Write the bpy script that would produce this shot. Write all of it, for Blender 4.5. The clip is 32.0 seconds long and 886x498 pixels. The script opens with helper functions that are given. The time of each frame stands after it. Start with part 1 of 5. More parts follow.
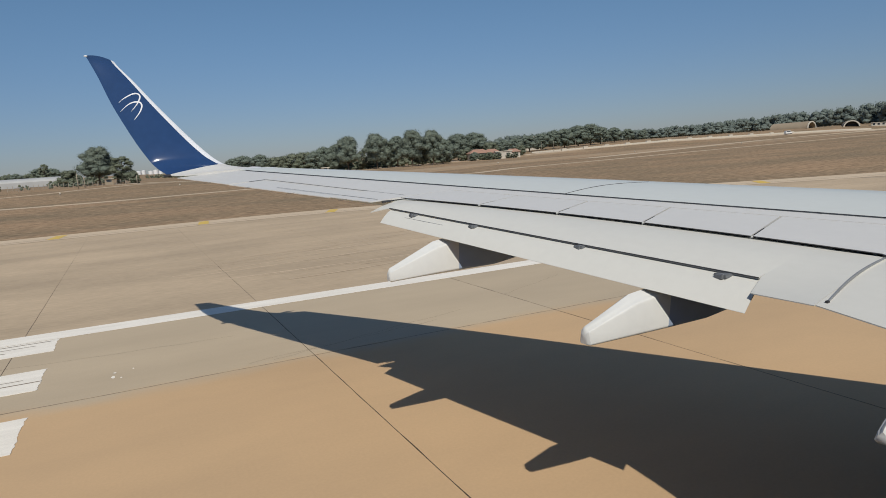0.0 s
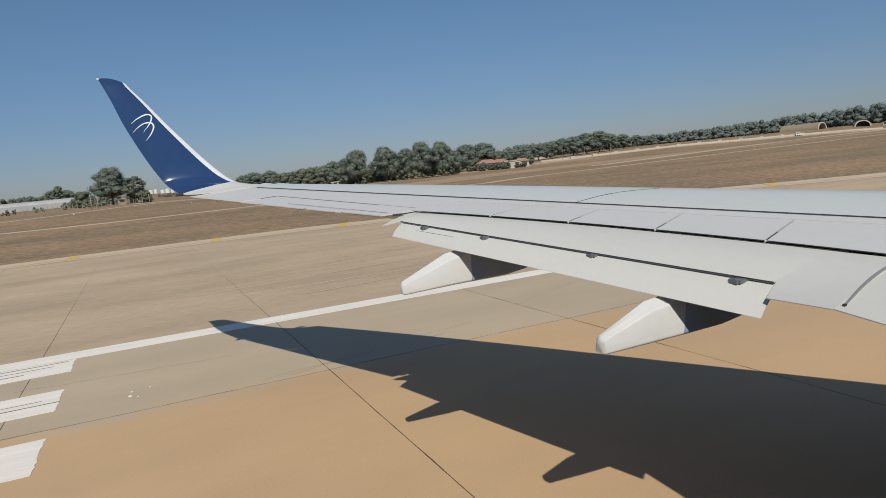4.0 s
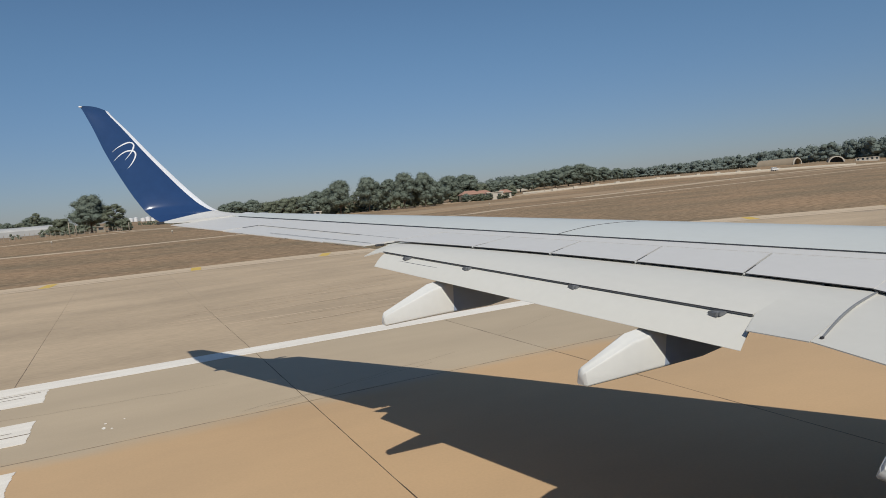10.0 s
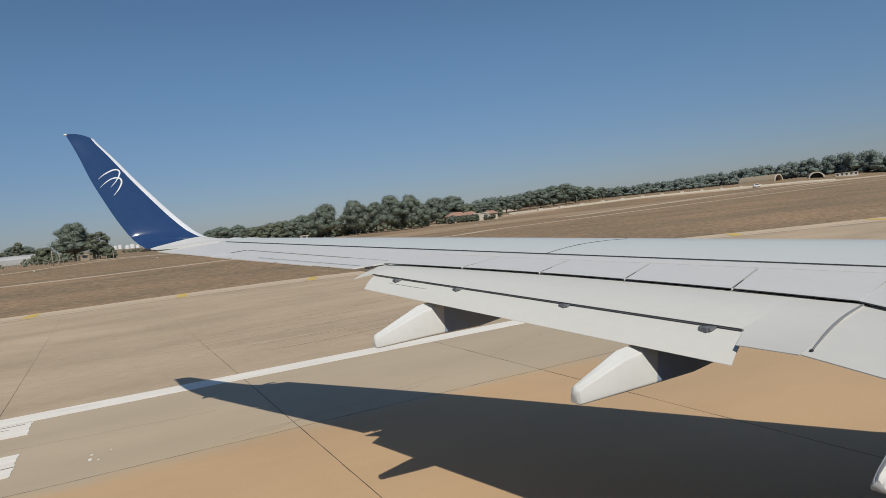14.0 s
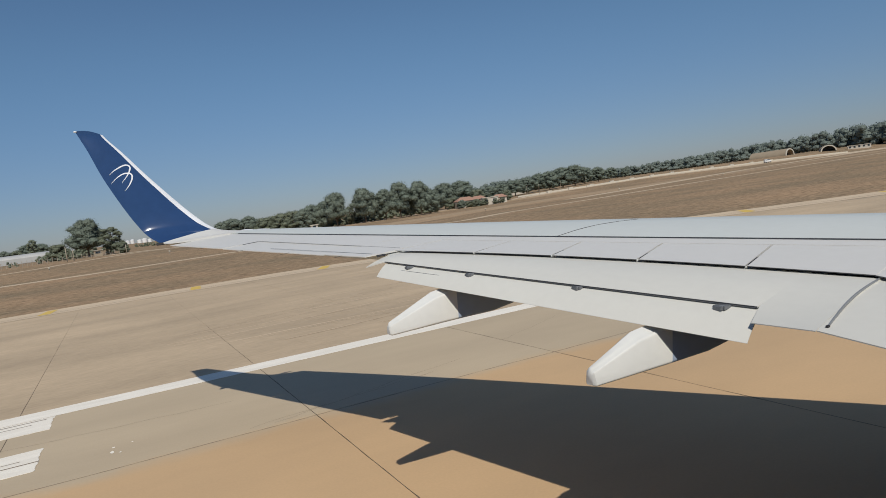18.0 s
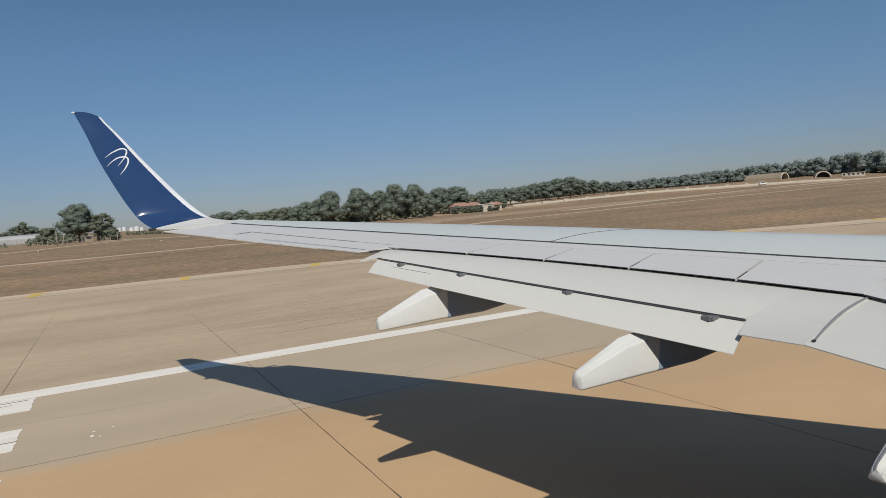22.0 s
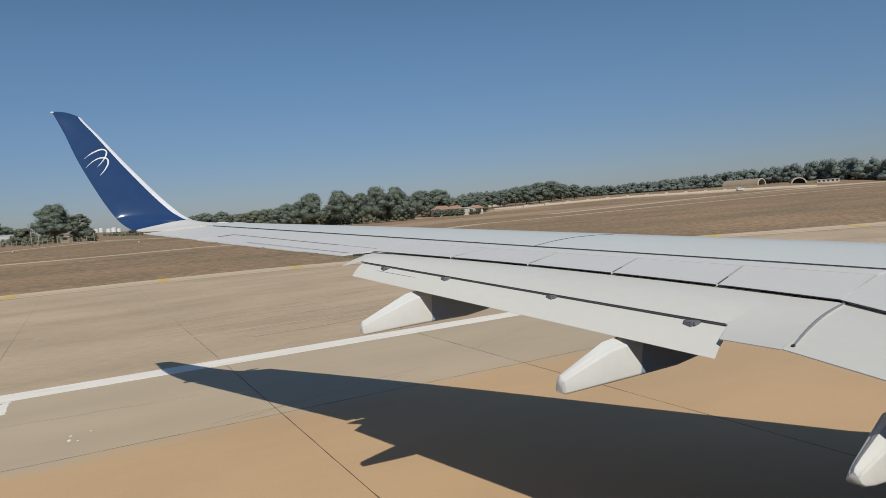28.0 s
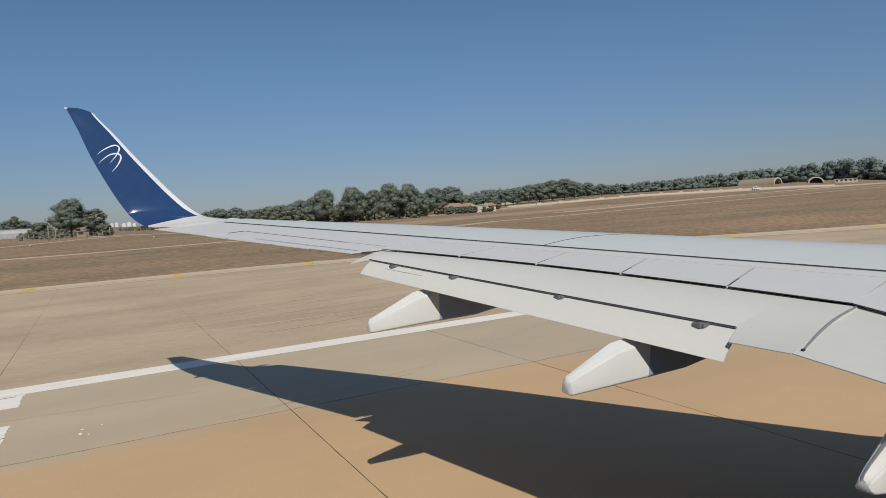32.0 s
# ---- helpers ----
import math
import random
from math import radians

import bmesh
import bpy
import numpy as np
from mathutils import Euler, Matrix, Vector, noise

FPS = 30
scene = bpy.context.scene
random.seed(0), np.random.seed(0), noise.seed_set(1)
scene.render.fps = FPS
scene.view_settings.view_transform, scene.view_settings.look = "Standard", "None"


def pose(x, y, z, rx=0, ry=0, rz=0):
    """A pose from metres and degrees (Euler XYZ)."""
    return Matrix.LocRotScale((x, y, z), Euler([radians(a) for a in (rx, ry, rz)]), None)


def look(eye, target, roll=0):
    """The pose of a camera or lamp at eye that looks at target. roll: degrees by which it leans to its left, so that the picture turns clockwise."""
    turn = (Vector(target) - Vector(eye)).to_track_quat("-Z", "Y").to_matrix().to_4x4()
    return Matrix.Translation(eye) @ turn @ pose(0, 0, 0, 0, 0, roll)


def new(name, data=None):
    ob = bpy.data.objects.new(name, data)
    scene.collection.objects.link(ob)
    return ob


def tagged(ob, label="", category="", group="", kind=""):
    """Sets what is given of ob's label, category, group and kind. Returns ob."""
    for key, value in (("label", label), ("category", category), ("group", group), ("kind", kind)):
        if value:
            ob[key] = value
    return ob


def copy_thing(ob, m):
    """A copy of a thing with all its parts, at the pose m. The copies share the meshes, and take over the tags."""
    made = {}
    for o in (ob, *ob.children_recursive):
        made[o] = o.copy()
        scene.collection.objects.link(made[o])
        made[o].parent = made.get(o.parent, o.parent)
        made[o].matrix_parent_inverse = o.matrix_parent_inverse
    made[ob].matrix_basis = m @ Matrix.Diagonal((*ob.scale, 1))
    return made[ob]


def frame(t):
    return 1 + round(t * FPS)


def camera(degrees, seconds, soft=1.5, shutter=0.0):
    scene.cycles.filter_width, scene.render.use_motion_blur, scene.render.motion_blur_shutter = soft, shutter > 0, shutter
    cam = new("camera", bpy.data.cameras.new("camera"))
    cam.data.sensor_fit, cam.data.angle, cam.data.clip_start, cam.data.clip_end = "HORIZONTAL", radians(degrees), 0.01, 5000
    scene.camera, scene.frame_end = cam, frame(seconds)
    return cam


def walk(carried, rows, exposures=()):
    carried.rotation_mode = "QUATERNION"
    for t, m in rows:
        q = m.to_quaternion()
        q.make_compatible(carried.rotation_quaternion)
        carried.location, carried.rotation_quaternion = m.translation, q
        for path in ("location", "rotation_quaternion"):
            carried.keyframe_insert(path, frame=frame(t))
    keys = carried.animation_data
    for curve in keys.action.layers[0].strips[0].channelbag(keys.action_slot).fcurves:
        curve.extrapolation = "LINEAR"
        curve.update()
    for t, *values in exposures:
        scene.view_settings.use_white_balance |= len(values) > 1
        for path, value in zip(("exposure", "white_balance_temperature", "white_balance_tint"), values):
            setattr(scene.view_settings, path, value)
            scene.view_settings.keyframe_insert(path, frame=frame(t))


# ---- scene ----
# Frame of reference: x ahead along the runway, y out over the wing, z up. The aircraft stands at the runway's start.
cam = camera(66.76, 32.0, soft=0.9)
ROWS = [
    (0, 0.056, 0.008, 3.899, 82.20, 4.10, -25.32),
    (0.5, 0.055, 0.007, 3.896, 82.46, 4.29, -25.10),
    (1, 0.062, 0.013, 3.887, 82.91, 4.14, -24.90),
    (1.5, 0.057, 0.013, 3.880, 83.52, 4.47, -24.71),
    (2, 0.053, 0.002, 3.913, 83.44, 4.85, -24.70),
    (2.5, 0.052, 0.003, 3.908, 83.37, 4.90, -24.50),
    (3, 0.062, -0.001, 3.910, 83.15, 5.50, -24.46),
    (3.5, 0.051, -0.002, 3.908, 83.09, 5.75, -24.58),
    (5.5, 0.021, 0.011, 3.942, 83.78, 4.79, -24.67),
    (6, 0.009, 0.006, 3.934, 82.99, 5.44, -26.40),
    (6.5, 0.030, -0.005, 3.917, 83.19, 4.87, -27.19),
    (7, 0.039, 0.005, 3.891, 83.37, 4.42, -26.98),
    (7.5, 0.043, 0.004, 3.902, 83.96, 3.99, -26.58),
    (8, 0.031, -0.002, 3.926, 84.35, 3.96, -26.55),
    (8.5, 0.040, 0.007, 3.919, 84.66, 4.04, -26.19),
    (9, 0.029, 0.002, 3.921, 85.15, 4.26, -26.04),
    (9.5, 0.029, 0.003, 3.929, 85.26, 5.29, -26.15),
    (10, 0.039, -0.005, 3.916, 85.67, 5.10, -26.02),
    (10.5, 0.037, -0.003, 3.922, 85.86, 4.98, -26.29),
    (11, 0.021, -0.007, 3.943, 85.91, 5.00, -26.24),
    (11.5, 0.000, -0.016, 3.944, 85.66, 5.07, -26.46),
    (12, 0.006, 0.002, 3.924, 85.21, 5.02, -26.38),
    (12.5, -0.059, -0.004, 3.916, 85.55, 4.71, -26.69),
    (13, 0.036, 0.007, 3.897, 86.29, 4.99, -27.25),
    (13.5, 0.008, -0.010, 3.926, 86.84, 5.67, -27.30),
    (14, 0.003, -0.008, 3.913, 87.41, 6.11, -27.18),
    (14.5, -0.019, 0.009, 3.881, 88.08, 4.22, -26.97),
    (16.5, -0.043, -0.012, 3.909, 86.95, 6.06, -25.91),
    (17, -0.079, -0.007, 3.902, 87.17, 4.86, -26.36),
    (17.5, -0.084, -0.025, 3.957, 87.16, 6.97, -26.58),
    (18, -0.013, -0.009, 3.924, 86.25, 7.82, -26.40),
    (18.5, -0.007, -0.004, 3.904, 87.31, 6.95, -26.45),
    (19, -0.043, -0.014, 3.923, 86.69, 8.31, -26.16),
    (19.5, -0.028, 0.002, 3.917, 86.96, 8.48, -26.35),
    (20, -0.128, -0.042, 3.942, 85.06, 6.62, -27.88),
    (20.5, -0.055, -0.016, 3.877, 85.83, 4.29, -29.22),
    (21, -0.091, -0.017, 3.884, 86.43, 3.67, -27.73),
    (21.5, -0.051, -0.001, 3.896, 84.50, 5.05, -27.09),
    (22, -0.032, -0.016, 3.852, 86.61, 4.68, -26.84),
    (22.5, -0.067, -0.031, 3.854, 85.51, 5.61, -26.90),
    (23, 0.013, -0.004, 3.868, 87.06, 6.37, -26.57),
    (23.5, -0.033, -0.004, 3.877, 87.67, 3.75, -26.56),
    (24, -0.081, -0.031, 3.873, 86.65, 5.09, -27.30),
    (24.5, -0.073, -0.021, 3.885, 86.91, 3.73, -27.28),
    (25, -0.113, -0.003, 3.870, 86.20, 3.65, -27.55),
    (25.5, -0.125, -0.001, 3.869, 86.29, 4.84, -27.57),
    (27.5, -0.050, -0.007, 3.846, 87.05, 3.26, -28.15),
    (28, -0.077, -0.017, 3.868, 86.75, 4.29, -28.43),
    (28.5, -0.062, -0.016, 3.857, 86.74, 2.96, -27.91),
    (29, -0.105, -0.004, 3.892, 86.38, 3.79, -28.20),
    (29.5, -0.009, 0.014, 3.837, 85.59, 3.19, -27.95),
    (30, -0.015, 0.008, 3.881, 85.89, 3.09, -27.92),
    (30.5, -0.024, 0.002, 3.881, 85.95, 3.50, -28.14),
    (31, -0.033, 0.001, 3.883, 85.38, 3.25, -28.26),
    (31.5, -0.035, 0.001, 3.881, 86.13, 3.16, -27.78),
    (32, -0.008, -0.011, 3.879, 86.59, 3.87, -27.32),
]
walk(cam, [(t, pose(x, y, z, rx, ry, rz)) for t, x, y, z, rx, ry, rz in ROWS])

# ---- light ----
SUN = Vector((-0.29, -0.965, 1.0)).normalized()
world = bpy.data.worlds.new("sky")
scene.world = world
world.use_nodes = True
wn = world.node_tree.nodes
sky = wn.new("ShaderNodeTexSky")
sky.sky_type = "NISHITA"
sky.sun_disc = False
sky.sun_elevation = radians(44.8)
sky.sun_rotation = radians(196.7)
sky.altitude = 50
sky.air_density, sky.dust_density, sky.ozone_density = 1.0, 0.35, 3.5
wn["Background"].inputs["Strength"].default_value = 0.089
# a hazy late-summer sky: duller towards the horizon
wl = world.node_tree.links
way = wn.new("ShaderNodeTexCoord")
split = wn.new("ShaderNodeSeparateXYZ")
wl.new(way.outputs["Generated"], split.inputs[0])
haze = wn.new("ShaderNodeValToRGB")
haze.color_ramp.interpolation = "EASE"
stops = haze.color_ramp.elements
stops[0].position, stops[0].color = 0.0, (0.475, 0.512, 0.660, 1)
stops[1].position, stops[1].color = 0.62, (0.612, 0.752, 0.888, 1)
mid = stops.new(0.28)
mid.color = (0.618, 0.730, 0.782, 1)
zenith_fill = stops.new(1.0)  # warm brightening added overhead, out of view, to lift the shadows
zenith_fill.color = (1.15, 1.03, 0.90, 1)
wl.new(split.outputs["Z"], haze.inputs["Fac"])
tone = wn.new("ShaderNodeMix")
tone.data_type, tone.blend_type = "RGBA", "MULTIPLY"
tone.inputs["Factor"].default_value = 1.0
wl.new(sky.outputs[0], tone.inputs["A"])
wl.new(haze.outputs[0], tone.inputs["B"])
wl.new(tone.outputs["Result"], wn["Background"].inputs["Color"])
sun_lamp = new("sun", bpy.data.lights.new("sun", "SUN"))
sun_lamp.data.energy, sun_lamp.data.angle, sun_lamp.data.color = 3.6, radians(0.53), (1.0, 0.95, 0.87)
sun_lamp.matrix_world = look(SUN * 60, (0, 0, 0))
scene.view_settings.exposure = -0.04

# ---- materials ----
JOINT_Y = 13.6  # long joint between the runway's middle and its greyer rim


def material(name, color, rough=0.6, metal=0.0, second=None, scale=3.0, stretch=(1, 1, 1), fine=40.0, bump=0.0, vary=0.0, mottle=0.5, spec=0.5, island=False, gain=(0.93, 1.05), fstretch=(1, 1, 1), leaf=0.0):
    """Base colour mixed with a second one by a coarse noise, darkened a little by a fine one, with a fine bump."""
    m = bpy.data.materials.new(name)
    m.use_nodes = True
    nt = m.node_tree
    n, l = nt.nodes, nt.links
    b = n["Principled BSDF"]
    b.inputs["Roughness"].default_value, b.inputs["Metallic"].default_value = rough, metal
    b.inputs["Specular IOR Level"].default_value = spec
    second = second or tuple(c * 0.82 for c in color)
    geo = n.new("ShaderNodeNewGeometry")
    mp = n.new("ShaderNodeMapping")
    mp.inputs["Scale"].default_value = stretch
    l.new(geo.outputs["Position"], mp.inputs["Vector"])
    a = n.new("ShaderNodeTexNoise")
    a.inputs["Scale"].default_value, a.inputs["Detail"].default_value, a.inputs["Roughness"].default_value = scale, 6, 0.6
    l.new(mp.outputs[0], a.inputs["Vector"])
    ramp = n.new("ShaderNodeMapRange")
    ramp.inputs["From Min"].default_value, ramp.inputs["From Max"].default_value = 0.5 - mottle / 2, 0.5 + mottle / 2
    l.new(a.outputs["Fac"], ramp.inputs["Value"])
    mix = n.new("ShaderNodeMix")
    mix.data_type = "RGBA"
    mix.inputs["A"].default_value, mix.inputs["B"].default_value = (*color, 1), (*second, 1)
    l.new(ramp.outputs[0], mix.inputs["Factor"])
    f = n.new("ShaderNodeTexNoise")
    f.inputs["Scale"].default_value, f.inputs["Detail"].default_value = fine, 3
    fm = n.new("ShaderNodeMapping")
    fm.inputs["Scale"].default_value = fstretch
    l.new(geo.outputs["Position"], fm.inputs["Vector"])
    l.new(fm.outputs[0], f.inputs["Vector"])
    bright = n.new("ShaderNodeMapRange")
    bright.inputs["From Min"].default_value, bright.inputs["From Max"].default_value = 0.3, 0.7
    bright.inputs["To Min"].default_value, bright.inputs["To Max"].default_value = gain
    l.new(f.outputs["Fac"], bright.inputs["Value"])
    out = bright.outputs[0]
    if vary:
        if island:
            rnd = geo.outputs["Random Per Island"]
        else:
            oi = n.new("ShaderNodeObjectInfo")
            rnd = oi.outputs["Random"]
        r2 = n.new("ShaderNodeMapRange")
        r2.inputs["To Min"].default_value, r2.inputs["To Max"].default_value = 1 - vary, 1 + vary
        l.new(rnd, r2.inputs["Value"])
        mul = n.new("ShaderNodeMath")
        mul.operation = "MULTIPLY"
        l.new(out, mul.inputs[0])
        l.new(r2.outputs[0], mul.inputs[1])
        out = mul.outputs[0]
    vm = n.new("ShaderNodeVectorMath")
    vm.operation = "SCALE"
    l.new(mix.outputs["Result"], vm.inputs[0])
    l.new(out, vm.inputs["Scale"])
    l.new(vm.outputs[0], b.inputs["Base Color"])
    if bump:
        bp = n.new("ShaderNodeBump")
        bp.inputs["Strength"].default_value, bp.inputs["Distance"].default_value = bump, 0.01
        l.new(f.outputs["Fac"], bp.inputs["Height"])
        l.new(bp.outputs[0], b.inputs["Normal"])
    if leaf:  # thin leaves let some light through
        tr = n.new("ShaderNodeBsdfTranslucent")
        l.new(vm.outputs[0], tr.inputs["Color"])
        both = n.new("ShaderNodeMixShader")
        both.inputs["Fac"].default_value = leaf
        l.new(b.outputs[0], both.inputs[1])
        l.new(tr.outputs[0], both.inputs[2])
        l.new(both.outputs[0], n["Material Output"].inputs["Surface"])
    return m


M_TAN = material("tan concrete", (0.600, 0.406, 0.224), 0.85, second=(0.502, 0.344, 0.196), scale=0.22, stretch=(0.5, 1, 1), fine=22, bump=0.02, mottle=0.36, vary=0.03, spec=0.25, gain=(0.97, 1.02))
M_GREY = material("grey concrete", (0.520, 0.420, 0.288), 0.85, second=(0.445, 0.357, 0.246), scale=0.22, stretch=(0.5, 1.2, 1), fine=22, bump=0.02, mottle=0.36, vary=0.03, spec=0.25, gain=(0.97, 1.02))
M_APRON = material("apron concrete", (0.550, 0.423, 0.280), 0.85, second=(0.412, 0.318, 0.212), scale=0.24, stretch=(0.42, 0.9, 1), fine=7, bump=0.3, vary=0.02, spec=0.25, gain=(0.91, 1.06), fstretch=(0.35, 1, 1), mottle=0.36)
M_FILL = material("dusty joint filler", (0.46, 0.355, 0.24), 0.9)
M_JOINT = material("joint filler", (0.12, 0.09, 0.062), 0.9)
M_STRIP = material("pale concrete", (0.64, 0.505, 0.348), 0.85, second=(0.53, 0.418, 0.29), scale=0.4, stretch=(0.3, 1, 1), spec=0.2)
M_WHITE = material("white road paint", (0.92, 0.86, 0.74), 0.7, second=(0.80, 0.74, 0.63), scale=1.2, stretch=(0.4, 2, 1), mottle=0.35)
M_YELLOW = material("yellow road paint", (0.74, 0.50, 0.085), 0.7, second=(0.60, 0.42, 0.11), scale=1.5)
M_RUBBER = material("tyre rubber marks", (0.045, 0.04, 0.035), 0.8, second=(0.11, 0.095, 0.075), scale=1.0, stretch=(0.2, 4, 1))
M_SCUFF = material("scuffed concrete", (0.66, 0.515, 0.352), 0.85, second=(0.49, 0.378, 0.252), scale=0.8, stretch=(0.3, 1, 1), spec=0.2)
M_CRACK = material("crack in concrete", (0.25, 0.19, 0.13), 0.9)
M_EARTH = material("bare orange earth", (0.44, 0.31, 0.19), 0.95, second=(0.33, 0.235, 0.145), scale=0.12, stretch=(0.3, 1, 1), fine=1.0, gain=(0.85, 1.15), spec=0.1)
M_GRASS = material("dry grass", (0.355, 0.240, 0.142), 0.95, second=(0.230, 0.174, 0.108), scale=0.07, stretch=(0.5, 1.0, 1), fine=1.8, mottle=0.34, spec=0.1, gain=(0.58, 1.36), fstretch=(0.6, 1.2, 1))
M_VERGE = material("straw-coloured verge", (0.43, 0.315, 0.20), 0.95, second=(0.34, 0.25, 0.16), scale=0.06, stretch=(0.4, 1, 1), fine=1.2, spec=0.1, gain=(0.8, 1.15))
M_PATH = material("pale dirt", (0.60, 0.475, 0.325), 0.95, second=(0.45, 0.35, 0.235), scale=0.3, fine=2.0, gain=(0.85, 1.1))
M_WING = material("grey wing paint", (0.625, 0.612, 0.572), 0.42, second=(0.600, 0.588, 0.550), scale=0.6, stretch=(1, 2.2, 1), fine=8, mottle=0.7, gain=(0.985, 1.012), spec=0.3)
M_SKIN = material("cool grey wing skin", (0.595, 0.615, 0.575), 0.42, second=(0.572, 0.592, 0.552), scale=0.6, stretch=(1, 2.2, 1), fine=8, mottle=0.7, gain=(0.985, 1.012), spec=0.3)
M_UNDER = material("underside dimmed to cut bounce", (0.26, 0.27, 0.29), 0.5, second=(0.22, 0.23, 0.25), scale=0.8)
M_FLAP = material("flap paint", (0.625, 0.615, 0.555), 0.45, second=(0.595, 0.585, 0.530), scale=0.8, stretch=(2.4, 0.5, 1), fine=10, mottle=0.7, gain=(0.985, 1.012), spec=0.3)
M_FAIR = material("fairing paint", (0.66, 0.66, 0.62), 0.55, second=(0.62, 0.62, 0.585), scale=1.2, fine=12, mottle=0.7, gain=(0.975, 1.015), spec=0.3)
M_FORE = material("blue-grey fairing front", (0.31, 0.38, 0.49), 0.5, second=(0.28, 0.345, 0.45), scale=1.5, fine=10, gain=(0.97, 1.02))
# also stands in for shade in the wing's gaps and steps
M_BLACK = material("near-black", (0.035, 0.035, 0.04), 0.7)
M_DARK_GREY = material("dark grey", (0.16, 0.17, 0.18), 0.7)
M_METAL = material("bare leading edge metal", (0.78, 0.79, 0.80), 0.35, metal=0.1, second=(0.70, 0.71, 0.72), scale=3)
M_BLUE = material("gloss blue paint", (0.022, 0.056, 0.146), 0.13, second=(0.020, 0.051, 0.134), scale=1.5, fine=6)
M_EMBLEM = material("white decal", (0.82, 0.83, 0.84), 0.35)
M_STRUT = material("painted bracket", (0.25, 0.26, 0.27), 0.5)
M_NOTCH = material("notch shade", (0.05, 0.05, 0.055), 0.5)
# hull and engine are out of view; coloured dark to cut bounce light
M_HULL = material("unseen hull, dark to cut bounce", (0.030, 0.055, 0.130), 0.35)
M_LEAF = material("pine needles", (0.168, 0.196, 0.154), 0.8, second=(0.142, 0.170, 0.136), scale=0.5, fine=2.5, vary=0.06, island=True, spec=0.05, leaf=0.05)
M_LEAF2 = material("olive foliage", (0.168, 0.184, 0.128), 0.8, second=(0.136, 0.154, 0.110), scale=0.5, fine=2.5, vary=0.06, island=True, spec=0.05, leaf=0.05)
M_WOODS = material("far woodland", (0.165, 0.192, 0.168), 0.85, second=(0.138, 0.166, 0.146), scale=0.06, fine=0.8, vary=0.06, island=True, spec=0.05, leaf=0.05)
M_BARK = material("bark", (0.13, 0.095, 0.065), 0.9, second=(0.09, 0.065, 0.045), scale=4)
M_WALL = material("pale render", (0.54, 0.49, 0.41), 0.85, second=(0.45, 0.41, 0.34), scale=0.5)
M_ROOF = material("terracotta tiles", (0.40, 0.23, 0.16), 0.85, second=(0.31, 0.18, 0.13), scale=1.0)
M_DARK = material("vault inside shade", (0.085, 0.085, 0.085), 0.6)
M_BUNK = material("earth-coloured concrete", (0.36, 0.29, 0.20), 0.9, second=(0.28, 0.22, 0.15), scale=0.15)
M_RIM = material("pale concrete rim", (0.55, 0.50, 0.41), 0.85)
M_SHEET = material("pale greenhouse sheeting", (0.44, 0.44, 0.42), 0.6, second=(0.35, 0.35, 0.34), scale=0.2)
M_TANK = material("white tank paint", (0.78, 0.78, 0.76), 0.5)
M_RED = material("red paint", (0.50, 0.06, 0.03), 0.55)
M_POST = material("fence post", (0.34, 0.29, 0.22), 0.8)
M_SIGN = material("sign black", (0.03, 0.03, 0.03), 0.5)
M_GLASS = material("dark window glass", (0.03, 0.04, 0.05), 0.1)

# the runway's tan middle fades into the greyer rim along a ragged line
for m in (M_TAN, M_GREY):
    n, l = m.node_tree.nodes, m.node_tree.links
    at, where = n.new("ShaderNodeNewGeometry"), n.new("ShaderNodeSeparateXYZ")
    l.new(at.outputs["Position"], where.inputs[0])
    rag = n.new("ShaderNodeTexNoise")
    rag.inputs["Scale"].default_value, rag.inputs["Detail"].default_value = 0.5, 5
    l.new(at.outputs["Position"], rag.inputs["Vector"])
    add = n.new("ShaderNodeMath")
    add.operation = "MULTIPLY_ADD"
    add.inputs[1].default_value = 1.5
    l.new(rag.outputs["Fac"], add.inputs[0])
    l.new(where.outputs["Y"], add.inputs[2])
    blend = n.new("ShaderNodeMapRange")
    blend.interpolation_type = "SMOOTHSTEP"
    blend.inputs["From Min"].default_value, blend.inputs["From Max"].default_value = JOINT_Y + 0.05, JOINT_Y + 1.05
    l.new(add.outputs[0], blend.inputs["Value"])
    old = [x for x in n if x.type == "MIX"][0]
    other = n.new("ShaderNodeMix")
    other.data_type = "RGBA"
    a, b = ((0.520, 0.420, 0.288, 1), (0.445, 0.357, 0.246, 1)) if m is M_TAN else ((0.590, 0.408, 0.224, 1), (0.495, 0.346, 0.196, 1))
    other.inputs["A"].default_value, other.inputs["B"].default_value = a, b
    l.new(old.inputs["Factor"].links[0].from_socket, other.inputs["Factor"])
    both = n.new("ShaderNodeMix")
    both.data_type = "RGBA"
    l.new(blend.outputs[0], both.inputs["Factor"])
    l.new(old.outputs["Result"], both.inputs["A" if m is M_TAN else "B"])
    l.new(other.outputs["Result"], both.inputs["B" if m is M_TAN else "A"])
    scale_node = [x for x in n if x.type == "VECT_MATH"][0]
    l.new(both.outputs["Result"], scale_node.inputs[0])

# ---- builders ----


def from_lists(name, verts, faces, mat, parent=None, label="", smooth=False):
    me = bpy.data.meshes.new(name)
    me.from_pydata([tuple(v) for v in verts], [], faces)
    me.materials.append(mat)
    me.validate()
    if smooth:
        me.polygons.foreach_set("use_smooth", [True] * len(me.polygons))
    me.update()
    ob = new(name, me)
    if parent:
        ob.parent = parent
    if label:
        ob["label"] = label
    return ob


def part(name, bm, mat, parent, label="", smooth=False):
    me = bpy.data.meshes.new(name)
    bmesh.ops.recalc_face_normals(bm, faces=bm.faces)
    bm.to_mesh(me)
    bm.free()
    me.materials.append(mat)
    if smooth:
        me.polygons.foreach_set("use_smooth", [True] * len(me.polygons))
    ob = new(name, me)
    ob.parent = parent
    if label:
        ob["label"] = label
    return ob


